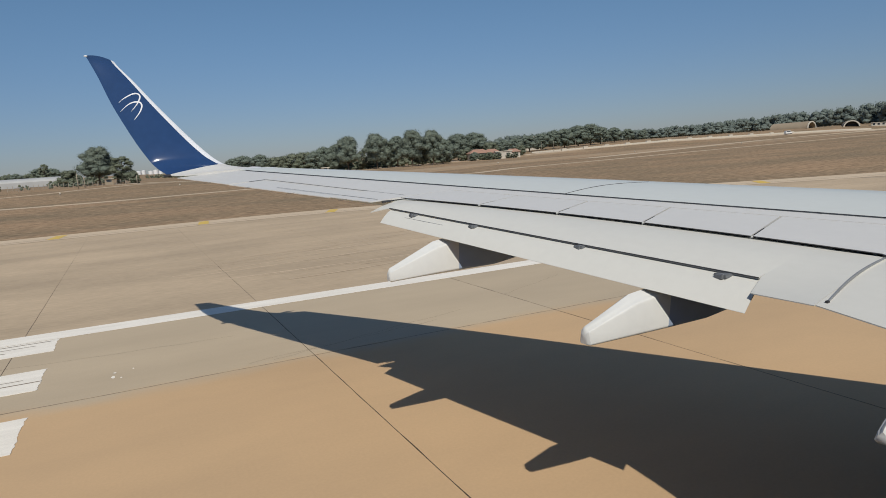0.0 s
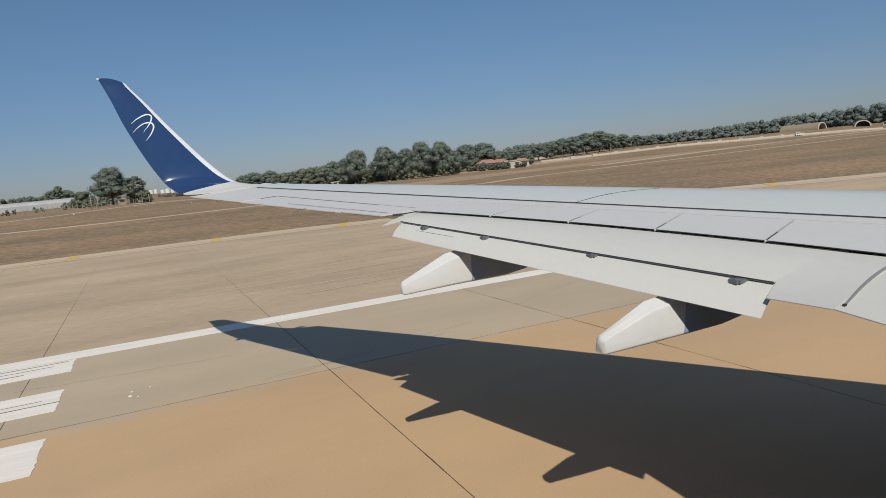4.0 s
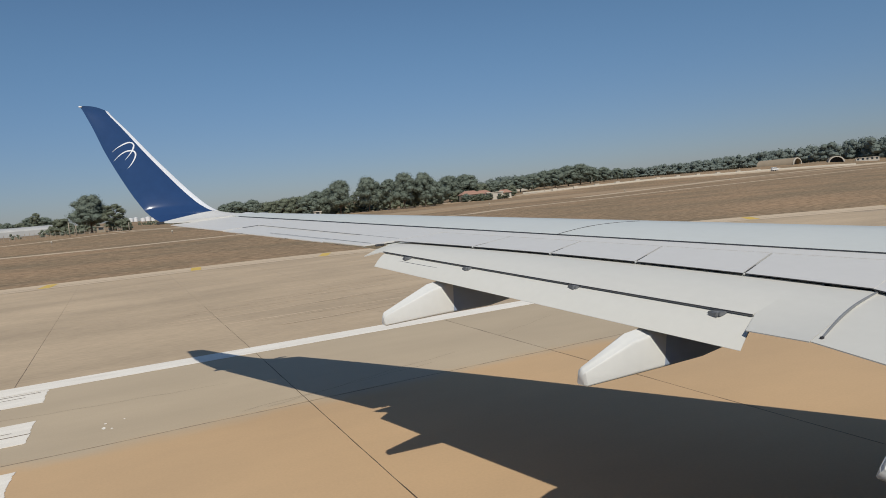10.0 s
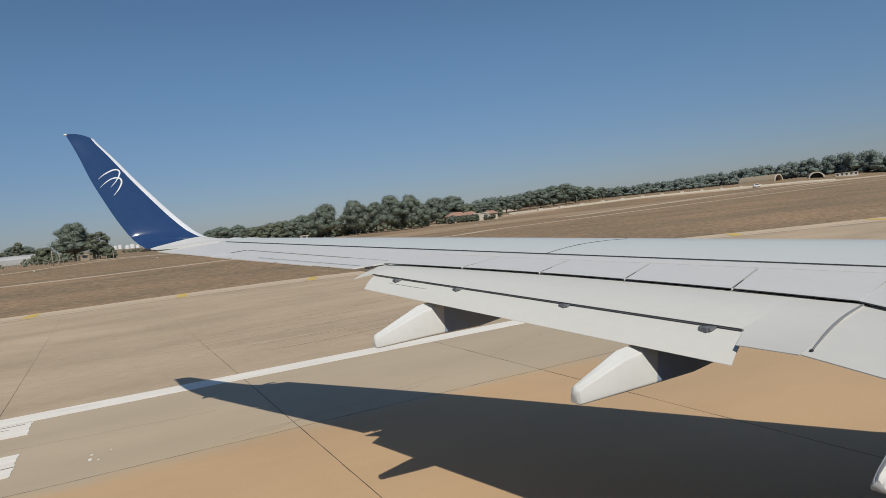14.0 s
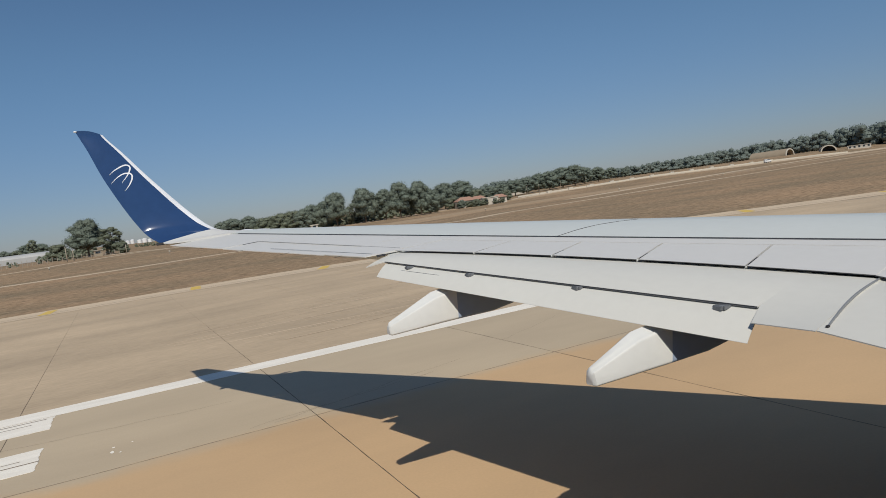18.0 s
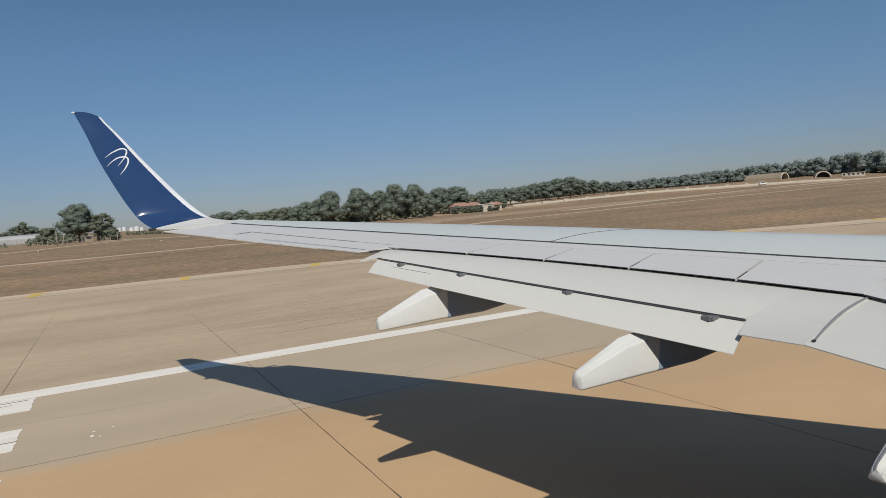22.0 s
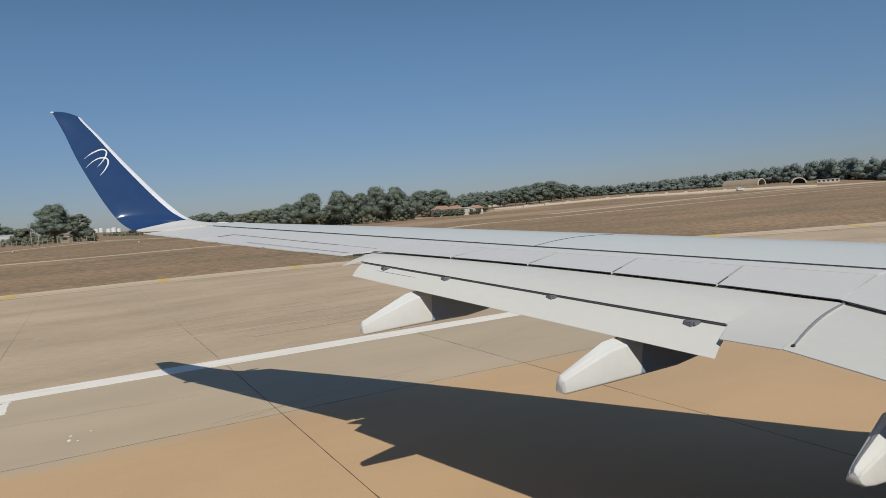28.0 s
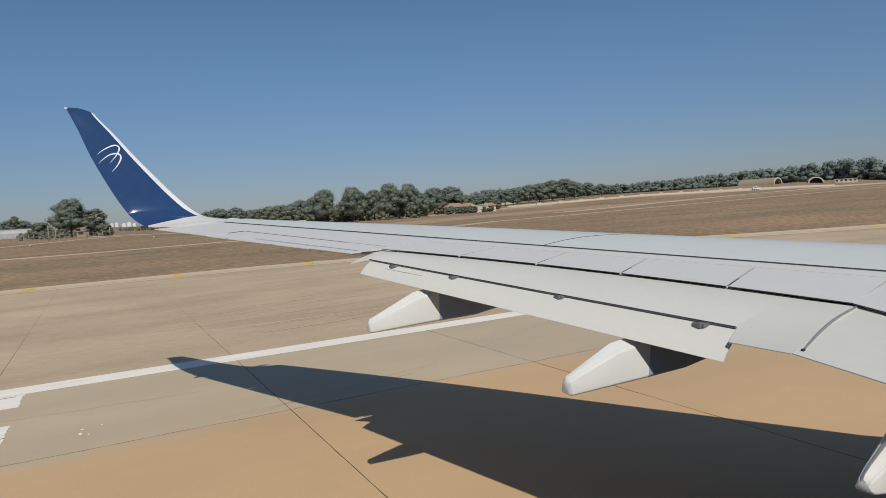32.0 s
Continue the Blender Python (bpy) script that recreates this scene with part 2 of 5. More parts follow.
def empty(name, at=(0, 0, 0)):
    ob = new(name)
    ob.location = at
    return ob


def box(bm, x0, x1, y0, y1, z0, z1, bevel=0.0):
    m = Matrix.LocRotScale(((x0 + x1) / 2, (y0 + y1) / 2, (z0 + z1) / 2), None, (x1 - x0, y1 - y0, z1 - z0))
    r = bmesh.ops.create_cube(bm, size=1.0, matrix=m)
    if bevel:
        edges = list({e for v in r["verts"] for e in v.link_edges})
        bmesh.ops.bevel(bm, geom=edges, offset=bevel, segments=2, affect="EDGES")


def cyl(bm, at, r0, r1, h, n=12, rot=None):
    m = Matrix.Translation(at) @ (rot or Matrix()) @ Matrix.Translation((0, 0, h / 2))
    bmesh.ops.create_cone(bm, cap_ends=True, segments=n, radius1=r0, radius2=r1, depth=h, matrix=m)


def loft(name, rings, mat, parent, label="", caps=True, smooth=True):
    """A closed skin through rings of equal length."""
    n = len(rings[0])
    verts = [p for r in rings for p in r]
    faces = [(i * n + j, i * n + (j + 1) % n, (i + 1) * n + (j + 1) % n, (i + 1) * n + j) for i in range(len(rings) - 1) for j in range(n)]
    if caps:
        faces += [tuple(range(n))[::-1], tuple((len(rings) - 1) * n + j for j in range(n))]
    ob = from_lists(name, verts, faces, mat, parent, label, smooth)
    bm = bmesh.new()
    bm.from_mesh(ob.data)
    bmesh.ops.recalc_face_normals(bm, faces=bm.faces)
    bm.to_mesh(ob.data)
    bm.free()
    if smooth:
        ob.data.set_sharp_from_angle(angle=radians(40))
    return ob

# ---- ground ----


def ease(v, a, b):
    k = max(0.0, min(1.0, (v - a) / (b - a)))
    return k * k * (3 - 2 * k)


def terrain(x, y):
    """The field rises gently away from the runway, with a low knoll abeam the wing tip and a rise far ahead."""
    if y < 64:
        return 0.0
    knoll = 1.9 * ease(y, 110, 225) * ease(-x, -55, 10)
    rise = 4.2 * ease(y, 235, 310) * ease(x, 110, 330)
    return 0.0065 * (min(y, 500) - 64) + knoll + rise + 0.012 * max(0.0, min(y, 760) - 400)


def ground_sheet():
    xs = [-4000, -2000, -1000, -600, -400] + [-300 + 12 * i for i in range(118)] + [1200, 1500, 2200, 4000]
    ys = [-4000, -1500, -500, -200, -80, -30, 0, 30, 64] + [64 + 6 * i for i in range(1, 43)] + [330, 350, 400, 500, 620, 760, 1000, 1600, 2500, 4000]
    verts, faces = [], []
    for y in ys:
        for x in xs:
            verts.append((x, y, terrain(x, y) - 0.06))
    n = len(xs)
    for j in range(len(ys) - 1):
        for i in range(n - 1):
            faces.append((j * n + i, j * n + i + 1, (j + 1) * n + i + 1, (j + 1) * n + i))
    return tagged(from_lists("ground", verts, faces, M_GRASS, smooth=True), "dry brown grass airfield, mown and sunburnt", "ground", kind="structure")


ground_sheet()


def ribbon(name, line, width, z, mat, label, category, kind="structure", parent=None):
    """A flat strip along a line of (x, y), lying on the terrain."""
    verts, faces = [], []
    fine = [line[0]]
    for (x0, y0), (x1, y1) in zip(line, line[1:]):  # short steps, to follow the ground
        n = max(1, int(math.hypot(x1 - x0, y1 - y0) / 5)) if max(y0, y1) > 64 else 1
        fine += [(x0 + (x1 - x0) * i / n, y0 + (y1 - y0) * i / n) for i in range(1, n + 1)]
    line = fine
    for i, (x, y) in enumerate(line):
        a, b = line[max(0, i - 1)], line[min(len(line) - 1, i + 1)]
        d = Vector((b[0] - a[0], b[1] - a[1])).normalized()
        for s in (-0.5, 0.5):
            px, py = x - d.y * s * width, y + d.x * s * width
            verts.append((px, py, terrain(px, py) + z))
    for i in range(len(line) - 1):
        faces.append((2 * i, 2 * i + 2, 2 * i + 3, 2 * i + 1))
    ob = from_lists(name, verts, faces, mat, parent)
    return tagged(ob, label, category, kind=kind) if label else ob


# Runway and paved shoulder: a bed of filler with slabs laid on it.
JX, JY, S = 3.20, JOINT_Y, 6.0
bed = from_lists("runway", [(-400, -25, -0.016), (1000, -25, -0.016), (1000, 20.6, -0.016), (-400, 20.6, -0.016)], [(0, 1, 2, 3)], M_JOINT)
tagged(bed, "concrete runway of square slabs with dark joints", "runway", kind="structure")


def strip_y(x):
    """Outer edge of the wide paved shoulder, which narrows ahead."""
    return 56.0 - 28.0 * ease(x, 8, 72)


apron_line = [-300, -200, -120, -60, -30, 0, 6, 12] + [12 + 4 * i for i in range(1, 19)] + [120, 200, 400, 1000]
av = [(x, 19.9, -0.005) for x in apron_line] + [(x, strip_y(x) + 0.5, -0.005) for x in apron_line]
na = len(apron_line)
tagged(from_lists("pavement", av, [(i, i + 1, na + i + 1, na + i) for i in range(na - 1)], M_FILL), "paved concrete shoulder beside the runway", "pavement", kind="structure")
shoulder = bpy.data.objects["pavement"]

# ---- the aircraft ----
plane = tagged(empty("airliner", (0, -1.7, 0)), "airliner standing on the runway, pale grey wing and blue winglet", "aircraft")
plane_at = Matrix.Translation((0, 1.7, 0))


def settle(ob):
    """Parts are modelled in world places; undo the shift of the Empty."""
    ob.matrix_parent_inverse = plane_at
    return ob


def zp(x, y):
    """Height of the wing's upper skin."""
    return 3.37 + 0.052 * (x - 3.09) + 0.118 * (y - 8.97)


def crest(y):
    return 8.25 - 0.553 * (y - 4.96) - 0.006 * max(0.0, y - 8) ** 2


def rear(y):
    """Trailing edge of the fixed wing outboard of the flap."""
    return 3.09 - 0.40 * (y - 8.97)


def step1(y):
    return 6.86 - 0.461 * (y - 4.07)


def step2(y):
    return 5.64 - 0.27 * (y - 3.42) - 0.0217 * (y - 3.42) ** 2


def step3(y):
    return 4.68 - 0.295 * (y - 3.85)


def slab_between(name, a, b, thick, mat, parent, label="", nx=6, ny=16, bulge=0.0, thin=1.0):
    """A thin panel between two edges a(s), b(s), s from 0 to 1, with rounded lips; its top is the given surface."""
    verts, faces = [], []
    for j in range(ny + 1):
        p, q = Vector(a(j / ny)), Vector(b(j / ny))
        for i in range(nx + 1):
            k = i / nx
            v = p.lerp(q, k)
            v.z += bulge * math.sin(math.pi * k)
            verts.append(v)
    top = len(verts)
    verts += [v - Vector((0, 0, thick * (thin + (1 - thin) * (i % (nx + 1)) / nx))) for i, v in enumerate(verts)]
    w = nx + 1
    for j in range(ny):
        for i in range(nx):
            f = (j * w + i, j * w + i + 1, (j + 1) * w + i + 1, (j + 1) * w + i)
            faces += [f, tuple(top + v for v in f[::-1])]
    rim = [i for i in range(w)] + [j * w + nx for j in range(1, ny + 1)] + [ny * w + i for i in range(nx - 1, -1, -1)] + [j * w for j in range(ny - 1, 0, -1)]
    for i, v in enumerate(rim):
        u = rim[(i + 1) % len(rim)]
        faces.append((v, u, top + u, top + v))
    ob = from_lists(name, verts, faces, mat, parent, label, smooth=True)
    bm = bmesh.new()
    bm.from_mesh(ob.data)
    bmesh.ops.recalc_face_normals(bm, faces=bm.faces)
    bm.to_mesh(ob.data)
    bm.free()
    ob.data.set_sharp_from_angle(angle=radians(35))
    return ob


def lip(name, edge, height, mat, parent, depth=0.008, n=14, drop=0.0):
    """A strip along an edge, seen from behind, coloured like the gap's shade."""
    rings = []
    for j in range(n + 1):
        p = Vector(edge(j / n)) - Vector((0, 0, drop))
        rings.append([p + Vector((-depth, 0, 0)), p + Vector((0.01, 0, 0)), p + Vector((0.01, 0, -height)), p + Vector((-depth, 0, -height))])
    return loft(name, rings, mat, parent, smooth=False)


def on(fx, y, dz=0.0, dx=0.0):
    x = fx(y) + dx
    return (x, y, zp(x, y) + dz)


def edge(fx, y0, y1, dz=0.0, dx=0.0):
    return lambda s: on(fx, y0 + (y1 - y0) * s, dz, dx)


def build_wing():
    rings = []
    for i in range(33):
        y = 0.3 + (14.2 - 0.3) * i / 32
        xc = crest(y) if y > 3.2 else crest(3.2) + 0.9 * (3.2 - y)
        x1 = step1(y)
        xa = rear(y) + 0.35 if y > 8.9 else (step2(max(y, 3.42)) - 0.02 if y > 3.3 else 5.1)
        xa = min(xa, x1 - 0.2)
        k = max(0.28, (xc - rear(y)) / 3.6) if y > 8.9 else min(1.45, (xc - step3(y)) / 3.4)
        z1, zc, za = zp(x1, y), zp(xc, y) - 0.05, zp(xa, y)
        ring = [(x1, y, z1)]
        ring += [(x1 + (xc - x1) * t, y, z1 + (zc - z1) * t + 0.028 * math.sin(math.pi * t)) for t in (0.25, 0.5, 0.75)]
        ring += [(xc, y, zc), (xc + 0.06 * k, y, zc - 0.03 * k), (xc + 0.11 * k, y, zc - 0.085 * k), (xc + 0.12 * k, y, zc - 0.15 * k), (xc + 0.06 * k, y, zc - 0.22 * k), (xc - 0.1 * k, y, zc - 0.28 * k)]
        ring += [(x1, y, z1 - 0.42 * k), (xa, y, za - 0.17 * k), (xa, y, za - 0.055), (x1, y, z1 - 0.055)]
        rings.append(ring)
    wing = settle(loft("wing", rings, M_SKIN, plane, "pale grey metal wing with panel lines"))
    # unseen lower faces darkened to keep warm bounce out of the shadow
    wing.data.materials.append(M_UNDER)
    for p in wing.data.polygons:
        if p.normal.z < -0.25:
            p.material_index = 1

    # dark strip for the shade under the forward skin's rear lip
    lip("skin_seal", edge(step1, 3.0, 14.0, 0.0), 0.0085, M_BLACK, wing)
    # fixed rear skins and aileron, outboard of the flap
    hinge = lambda y: 2.35 + (12.4 - y) * 0.392
    slab_between("rear_skin", edge(rear, 12.42, 14.2, -0.012), edge(step1, 12.42, 14.2, -0.012, -0.03), 0.06, M_WING, wing, thin=0.2)
    slab_between("rear_skin", edge(hinge, 9.78, 12.40, -0.012, 0.03), edge(step1, 9.78, 12.40, -0.012, -0.03), 0.04, M_WING, wing)
    slab_between("rear_skin", edge(rear, 8.93, 9.77, -0.012), edge(step1, 8.93, 9.77, -0.012, -0.03), 0.06, M_WING, wing, thin=0.2)
    slab_between("aileron", edge(rear, 9.78, 12.40, -0.02), edge(hinge, 9.78, 12.40, -0.02), 0.05, M_WING, wing, "grey aileron with trim tab", thin=0.25)
    lip("hinge_seal", edge(hinge, 9.02, 12.4, -0.010), 0.0045, M_DARK_GREY, wing, depth=0.002)
    ends = [Vector(on(hinge, 12.41, -0.010)), Vector(on(rear, 12.44, -0.016, 0.12))]
    loft("aileron_gap", [[p + Vector((0, -0.006, 0.002)), p + Vector((0, 0.006, 0.002)), p + Vector((0, 0.006, -0.01)), p + Vector((0, -0.006, -0.01))] for p in ends], M_DARK_GREY, wing, smooth=False)
    tab = lambda y: rear(y) + 0.16
    lip("tab_seal", edge(tab, 9.0, 11.3, -0.006), 0.003, M_STRUT, wing, depth=0.0015)
    # spoilers between two steps, with a fixed strip ahead of them
    hinge2 = lambda y: step1(y) - 0.29
    slab_between("hinge_panel", edge(hinge2, 3.76, 8.927, -0.013, 0.006), edge(step1, 3.76, 8.927, -0.013, -0.02), 0.035, M_WING, wing, ny=20)
    cuts = [(3.44, 3.75), (4.48, 4.86), (5.55, 5.93), (6.56, 6.88), (7.62, 7.84), (8.85, 8.935)]
    for (a0, a1), (b0, b1) in zip(cuts, cuts[1:]):
        e0 = lambda s, a0=a0, b0=b0: on(step2, a0 + 0.012 + (b0 - a0 - 0.024) * s, 0.0)
        e1 = lambda s, a1=a1, b1=b1: on(hinge2, a1 + 0.012 + (b1 - a1 - 0.024) * s, -0.016)
        slab_between("spoiler", e0, e1, 0.03, M_WING, wing, "grey spoiler panel, closed", thin=0.28)
        # dark strip in place of shade under the spoiler's rear edge
        lip("spoiler_seal", e0, 0.006, M_BLACK, wing, drop=0.003)
        if a0 == cuts[0][0]:
            continue
        gap = [Vector(on(step2, a0, -0.010)), Vector(on(hinge2, a1, -0.026))]
        side = Vector((0, 0.0022, 0))
        loft("spoiler_gap", [[p - side, p + side, p + side - Vector((0, 0, 0.02)), p - side - Vector((0, 0, 0.02))] for p in gap], M_STRUT, wing, smooth=False)
        # near-black strip standing for shade in the rear part of the gap
        side = Vector((0, 0.0045, 0))
        low = [gap[0].lerp(gap[1], f) + Vector((0, 0, 0.0095 - 0.005 * f)) for f in (0.07, 0.40)]
        loft("gap_shade", [[p - side, p + side, p + side - Vector((0, 0, 0.012)), p - side - Vector((0, 0, 0.012))] for p in low], M_BLACK, wing, "dark filler standing for gap shade", smooth=False)
        bm = bmesh.new()
        p = gap[0]
        box(bm, p.x - 0.012, p.x + 0.03, p.y - 0.007, p.y + 0.007, p.z - 0.008, p.z + 0.0085, 0.002)
        part("gap_tab", bm, M_FAIR, wing, "small pale tab between the spoilers")
    # fixed panel at the kink and the inboard flap
    def k_out(s):
        x, y, d = (4.44 + 0.25 * s / 0.35, 3.745 + 0.105 * s / 0.35, 0.17 - 0.06 * s / 0.35) if s < 0.35 else (4.69 + 0.83 * (s - 0.35) / 0.65, 3.85 + 0.05 * (s - 0.35) / 0.65, 0.11 - 0.074 * (s - 0.35) / 0.65)
        return (x, y, zp(x, y) - d + 0.028 * math.sin(math.pi * max(0.0, s - 0.35) / 0.65))
    def k_in(s):
        x, y = 4.39 + 1.27 * s, 3.16 + 0.26 * s
        return (x, y, zp(x, y) - 0.09 + 0.06 * s + 0.02 * math.sin(math.pi * s))
    slab_between("kink_panel", k_out, k_in, 0.008, M_FLAP, wing, ny=20)
    def seam(s):
        p = Vector((4.48, 3.12, 0)).lerp(Vector((5.62, 3.42, 0)), s) + Vector((0, 0.025 * math.sin(math.pi * s), 0))
        return (p.x, p.y, zp(p.x, p.y) - 0.064 + 0.045 * s + 0.022 * math.sin(math.pi * s))
    rings = []
    for j in range(13):
        p = Vector(seam(j / 12))
        rings.append([p + Vector((0, -0.006, 0)), p + Vector((0, 0.006, 0)), p + Vector((0, 0.006, -0.02)), p + Vector((0, -0.006, -0.02))])
    loft("kink_seal", rings, M_STRUT, wing, smooth=False)
    slab_between("inboard_flap", lambda s: Vector((4.39, 3.15, zp(4.39, 3.15) - 0.085)).lerp(Vector((4.13, 0.25, 2.37)), s),
                 lambda s: Vector((5.80, 3.47, zp(5.80, 3.47) - 0.04)).lerp(Vector((5.40, 0.25, zp(5.40, 0.25) - 0.04)), s), 0.06, M_FLAP, wing, "grey inboard flap", bulge=0.02, thin=0.15)
    inner = lambda s: Vector((5.63, 3.46, zp(5.63, 3.46) - 0.003)).lerp(Vector((5.10, 0.25, zp(5.10, 0.25))), s ** 0.9)
    slab_between("spoiler", inner, lambda s: on(step1, 3.80 + (0.25 - 3.80) * s, -0.022, -0.03), 0.035, M_WING, wing, "grey inboard spoiler, closed", thin=0.35)
    # the same painted shade under the inboard spoiler
    lip("spoiler_seal", inner, 0.006, M_BLACK, wing, drop=0.003)
    # dark block for the shaded notch at the seam's end
    bm = bmesh.new()
    end = Vector(seam(0.0))
    box(bm, end.x - 0.02, end.x + 0.01, end.y - 0.010, end.y + 0.010, end.z - 0.02, end.z + 0.002, 0.003)
    part("seam_end_shade", bm, M_BLACK, wing, "dark filler standing for gap shade")
    # main flap: from under the spoilers to the slot
    def m_rear(s):
        y = 8.90 + (3.86 - 8.90) * s
        k = min(1.0, (8.90 - y) / 0.27)
        x = 3.05 + (step3(y) - 0.005 - 3.05) * k
        return (x + 0.04 * (1 - k), y, zp(x, y) - 0.115 + 0.042 * (1 - s) - 0.075 * (1 - k))
    slab_between("main_flap", m_rear, lambda s: on(step2, 8.82 + (3.84 - 8.82) * s, -0.035, 0.05), 0.03, M_FLAP, wing, "pale grey outboard flap, lowered a little", ny=40, bulge=0.03, thin=0.4)
    # dark block in place of shade in the notch beside the flap
    bm = bmesh.new()
    box(bm, 3.27, 3.40, 8.885, 8.925, zp(3.33, 8.9) - 0.050, zp(3.33, 8.9) - 0.022, 0.005)
    part("flap_end_notch", bm, M_NOTCH, wing, "dark block for the shaded notch at the flap's end")
    # grey strip and a darker line on it imitate shade in the slot
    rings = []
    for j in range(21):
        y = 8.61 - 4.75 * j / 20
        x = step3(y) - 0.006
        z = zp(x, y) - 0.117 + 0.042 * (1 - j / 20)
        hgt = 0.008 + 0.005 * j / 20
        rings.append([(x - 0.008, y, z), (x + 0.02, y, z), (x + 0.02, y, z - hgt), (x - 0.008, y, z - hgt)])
    loft("slot_shade", rings, M_DARK_GREY, wing, smooth=False)
    lips = [[Vector(r[0]) + Vector((-0.002, 0, 0.001)), Vector(r[1]) + Vector((0, 0, 0.001)), Vector(r[1]) - Vector((0, 0, 0.0045)), Vector(r[0]) - Vector((0.002, 0, 0.0045))] for r in rings]
    loft("slot_edge_shade", lips, M_BLACK, wing, "dark shade line along the slot", smooth=False)
    # aft flap, drooped
    def a_rear(s):
        y = 8.52 + (3.72 - 8.52) * s
        return (3.09 + 0.262 * (8.5 - y), y, 3.085 - 0.1205 * (8.5 - y))
    def a_front(s):
        y = 8.60 + (3.84 - 8.60) * s
        return (step3(y) + 0.02, y, zp(step3(y), y) - 0.135 + 0.044 * (1 - s))
    slab_between("aft_flap", a_rear, a_front, 0.026, M_FLAP, wing, "pale grey aft flap segment, drooped", ny=24, bulge=0.022, thin=0.12)
    # a long scratch in the aft flap's paint
    rings = []
    for j in range(9):
        s, u = 0.08 + 0.15 * j / 8, 0.54 + 0.03 * j / 8
        p = Vector(a_rear(s)).lerp(Vector(a_front(s)), u) + Vector((0, 0, 0.022 * math.sin(math.pi * u) + 0.001))
        w = 0.0045 * math.sin(math.pi * (0.12 + 0.76 * j / 8))
        rings.append([p + Vector((-w, 0, 0)), p + Vector((w, 0, 0)), p + Vector((w, 0, -0.004)), p + Vector((-w, 0, -0.004))])
    loft("paint_scratch", rings, M_DARK_GREY, wing, smooth=False)
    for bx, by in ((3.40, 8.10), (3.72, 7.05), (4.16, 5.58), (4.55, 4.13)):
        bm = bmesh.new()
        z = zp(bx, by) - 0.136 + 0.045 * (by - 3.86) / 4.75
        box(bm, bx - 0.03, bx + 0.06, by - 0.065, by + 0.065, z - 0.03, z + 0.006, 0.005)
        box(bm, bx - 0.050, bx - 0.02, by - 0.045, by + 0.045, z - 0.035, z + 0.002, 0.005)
        hinge_box = part("flap_bracket", bm, M_DARK_GREY, wing)
        bm = bmesh.new()
        box(bm, bx - 0.036, bx - 0.008, by - 0.048, by - 0.008, z - 0.02, z + 0.009, 0.004)
        part("roller", bm, M_STRUT, hinge_box)
    # chordwise seam in the forward skin
    rings = []
    for j in range(15):
        t = j / 14
        x = 5.31 + 1.45 * t
        y = 7.41 + 0.09 * math.sin(0.9 * math.pi * t)
        x1, xc = step1(y), crest(y)
        tt = (x - x1) / (xc - x1)
        k = min(1.45, (xc - step3(y)) / 3.4)
        tt = max(0, min(1, tt))
        z = zp(x, y) - 0.05 * tt + 0.028 * math.sin(math.pi * tt)
        rings.append([(x, y - 0.007, z + 0.003), (x, y + 0.007, z + 0.003), (x, y + 0.007, z - 0.01), (x, y - 0.007, z - 0.01)])
    loft("skin_seam", rings, M_BLACK, wing, smooth=False)
    return wing


wing = build_wing()


def fairing(tail, mids, cut, k, dz, lean, label):
    """A flap-track fairing: round-cornered box sections (x, half width, bottom, top), narrower above, from its blunt tail forwards; white as far as cut, blue-grey ahead of it."""
    rings = []
    eye = Vector((0, 0, 3.9 + dz / (1 - k)))
    for i, (x, w, z0, z1) in enumerate(mids):
        slant = lean if i == cut - 1 else 0.0
        r = min(0.035, 0.3 * w, 0.3 * (z1 - z0))
        ring = []
        for su, sv, a0 in ((1, 1, 0), (-1, 1, 90), (-1, -1, 180), (1, -1, 270)):
            half = w * (0.72 if sv > 0 else 1.0)
            drop = (0.22 + 0.33 * max(0, cut - 1 - i) / (cut - 1)) * w if sv > 0 else 0.0  # the top is arched, most at the tail
            cy, cz = tail + su * (half - r), (z1 - drop - r if sv > 0 else z0 + r)
            for j in range(5):
                a = radians(a0 + 22.5 * j)
                z = cz + r * math.sin(a)
                ring.append(eye.lerp(Vector((x - slant * (z - z0) / (z1 - z0), cy + r * math.cos(a), z)), k))
            if su > 0 and sv > 0:
                for g in (0.5, 0.0, -0.5):
                    z = z1 - drop * 4 * g * g * 0.6
                    ring.append(eye.lerp(Vector((x - slant * (z - z0) / (z1 - z0), tail + g * half, z)), k))
        rings.append(ring)
    ob = settle(loft("flap_fairing", rings[:cut], M_FAIR, plane, label))
    loft("fairing_front", rings[cut - 1:], M_FORE, ob, "blue-grey fixed front of the fairing")
    return ob


fairing(7.62, [(2.81, 0.05, 2.455, 2.57), (2.83, 0.075, 2.445, 2.605), (3.43, 0.17, 2.480, 2.865), (3.68, 0.19, 2.490, 2.915), (4.2, 0.20, 2.50, 2.98), (4.7, 0.19, 2.57, 3.05), (5.4, 0.16, 2.78, 3.06), (6.0, 0.06, 2.98, 3.06)], 4, 0.968, 0.0, -0.06, "white teardrop flap fairing")
fairing(4.93, [(3.68, 0.05, 2.11, 2.235), (3.70, 0.08, 2.10, 2.275), (4.22, 0.17, 2.135, 2.495), (4.50, 0.20, 2.15, 2.545), (5.0, 0.21, 2.165, 2.66), (5.5, 0.20, 2.23, 2.72), (6.2, 0.17, 2.47, 2.76), (6.9, 0.06, 2.68, 2.76)], 4, 0.942, 0.0, -0.14, "white teardrop flap fairing")
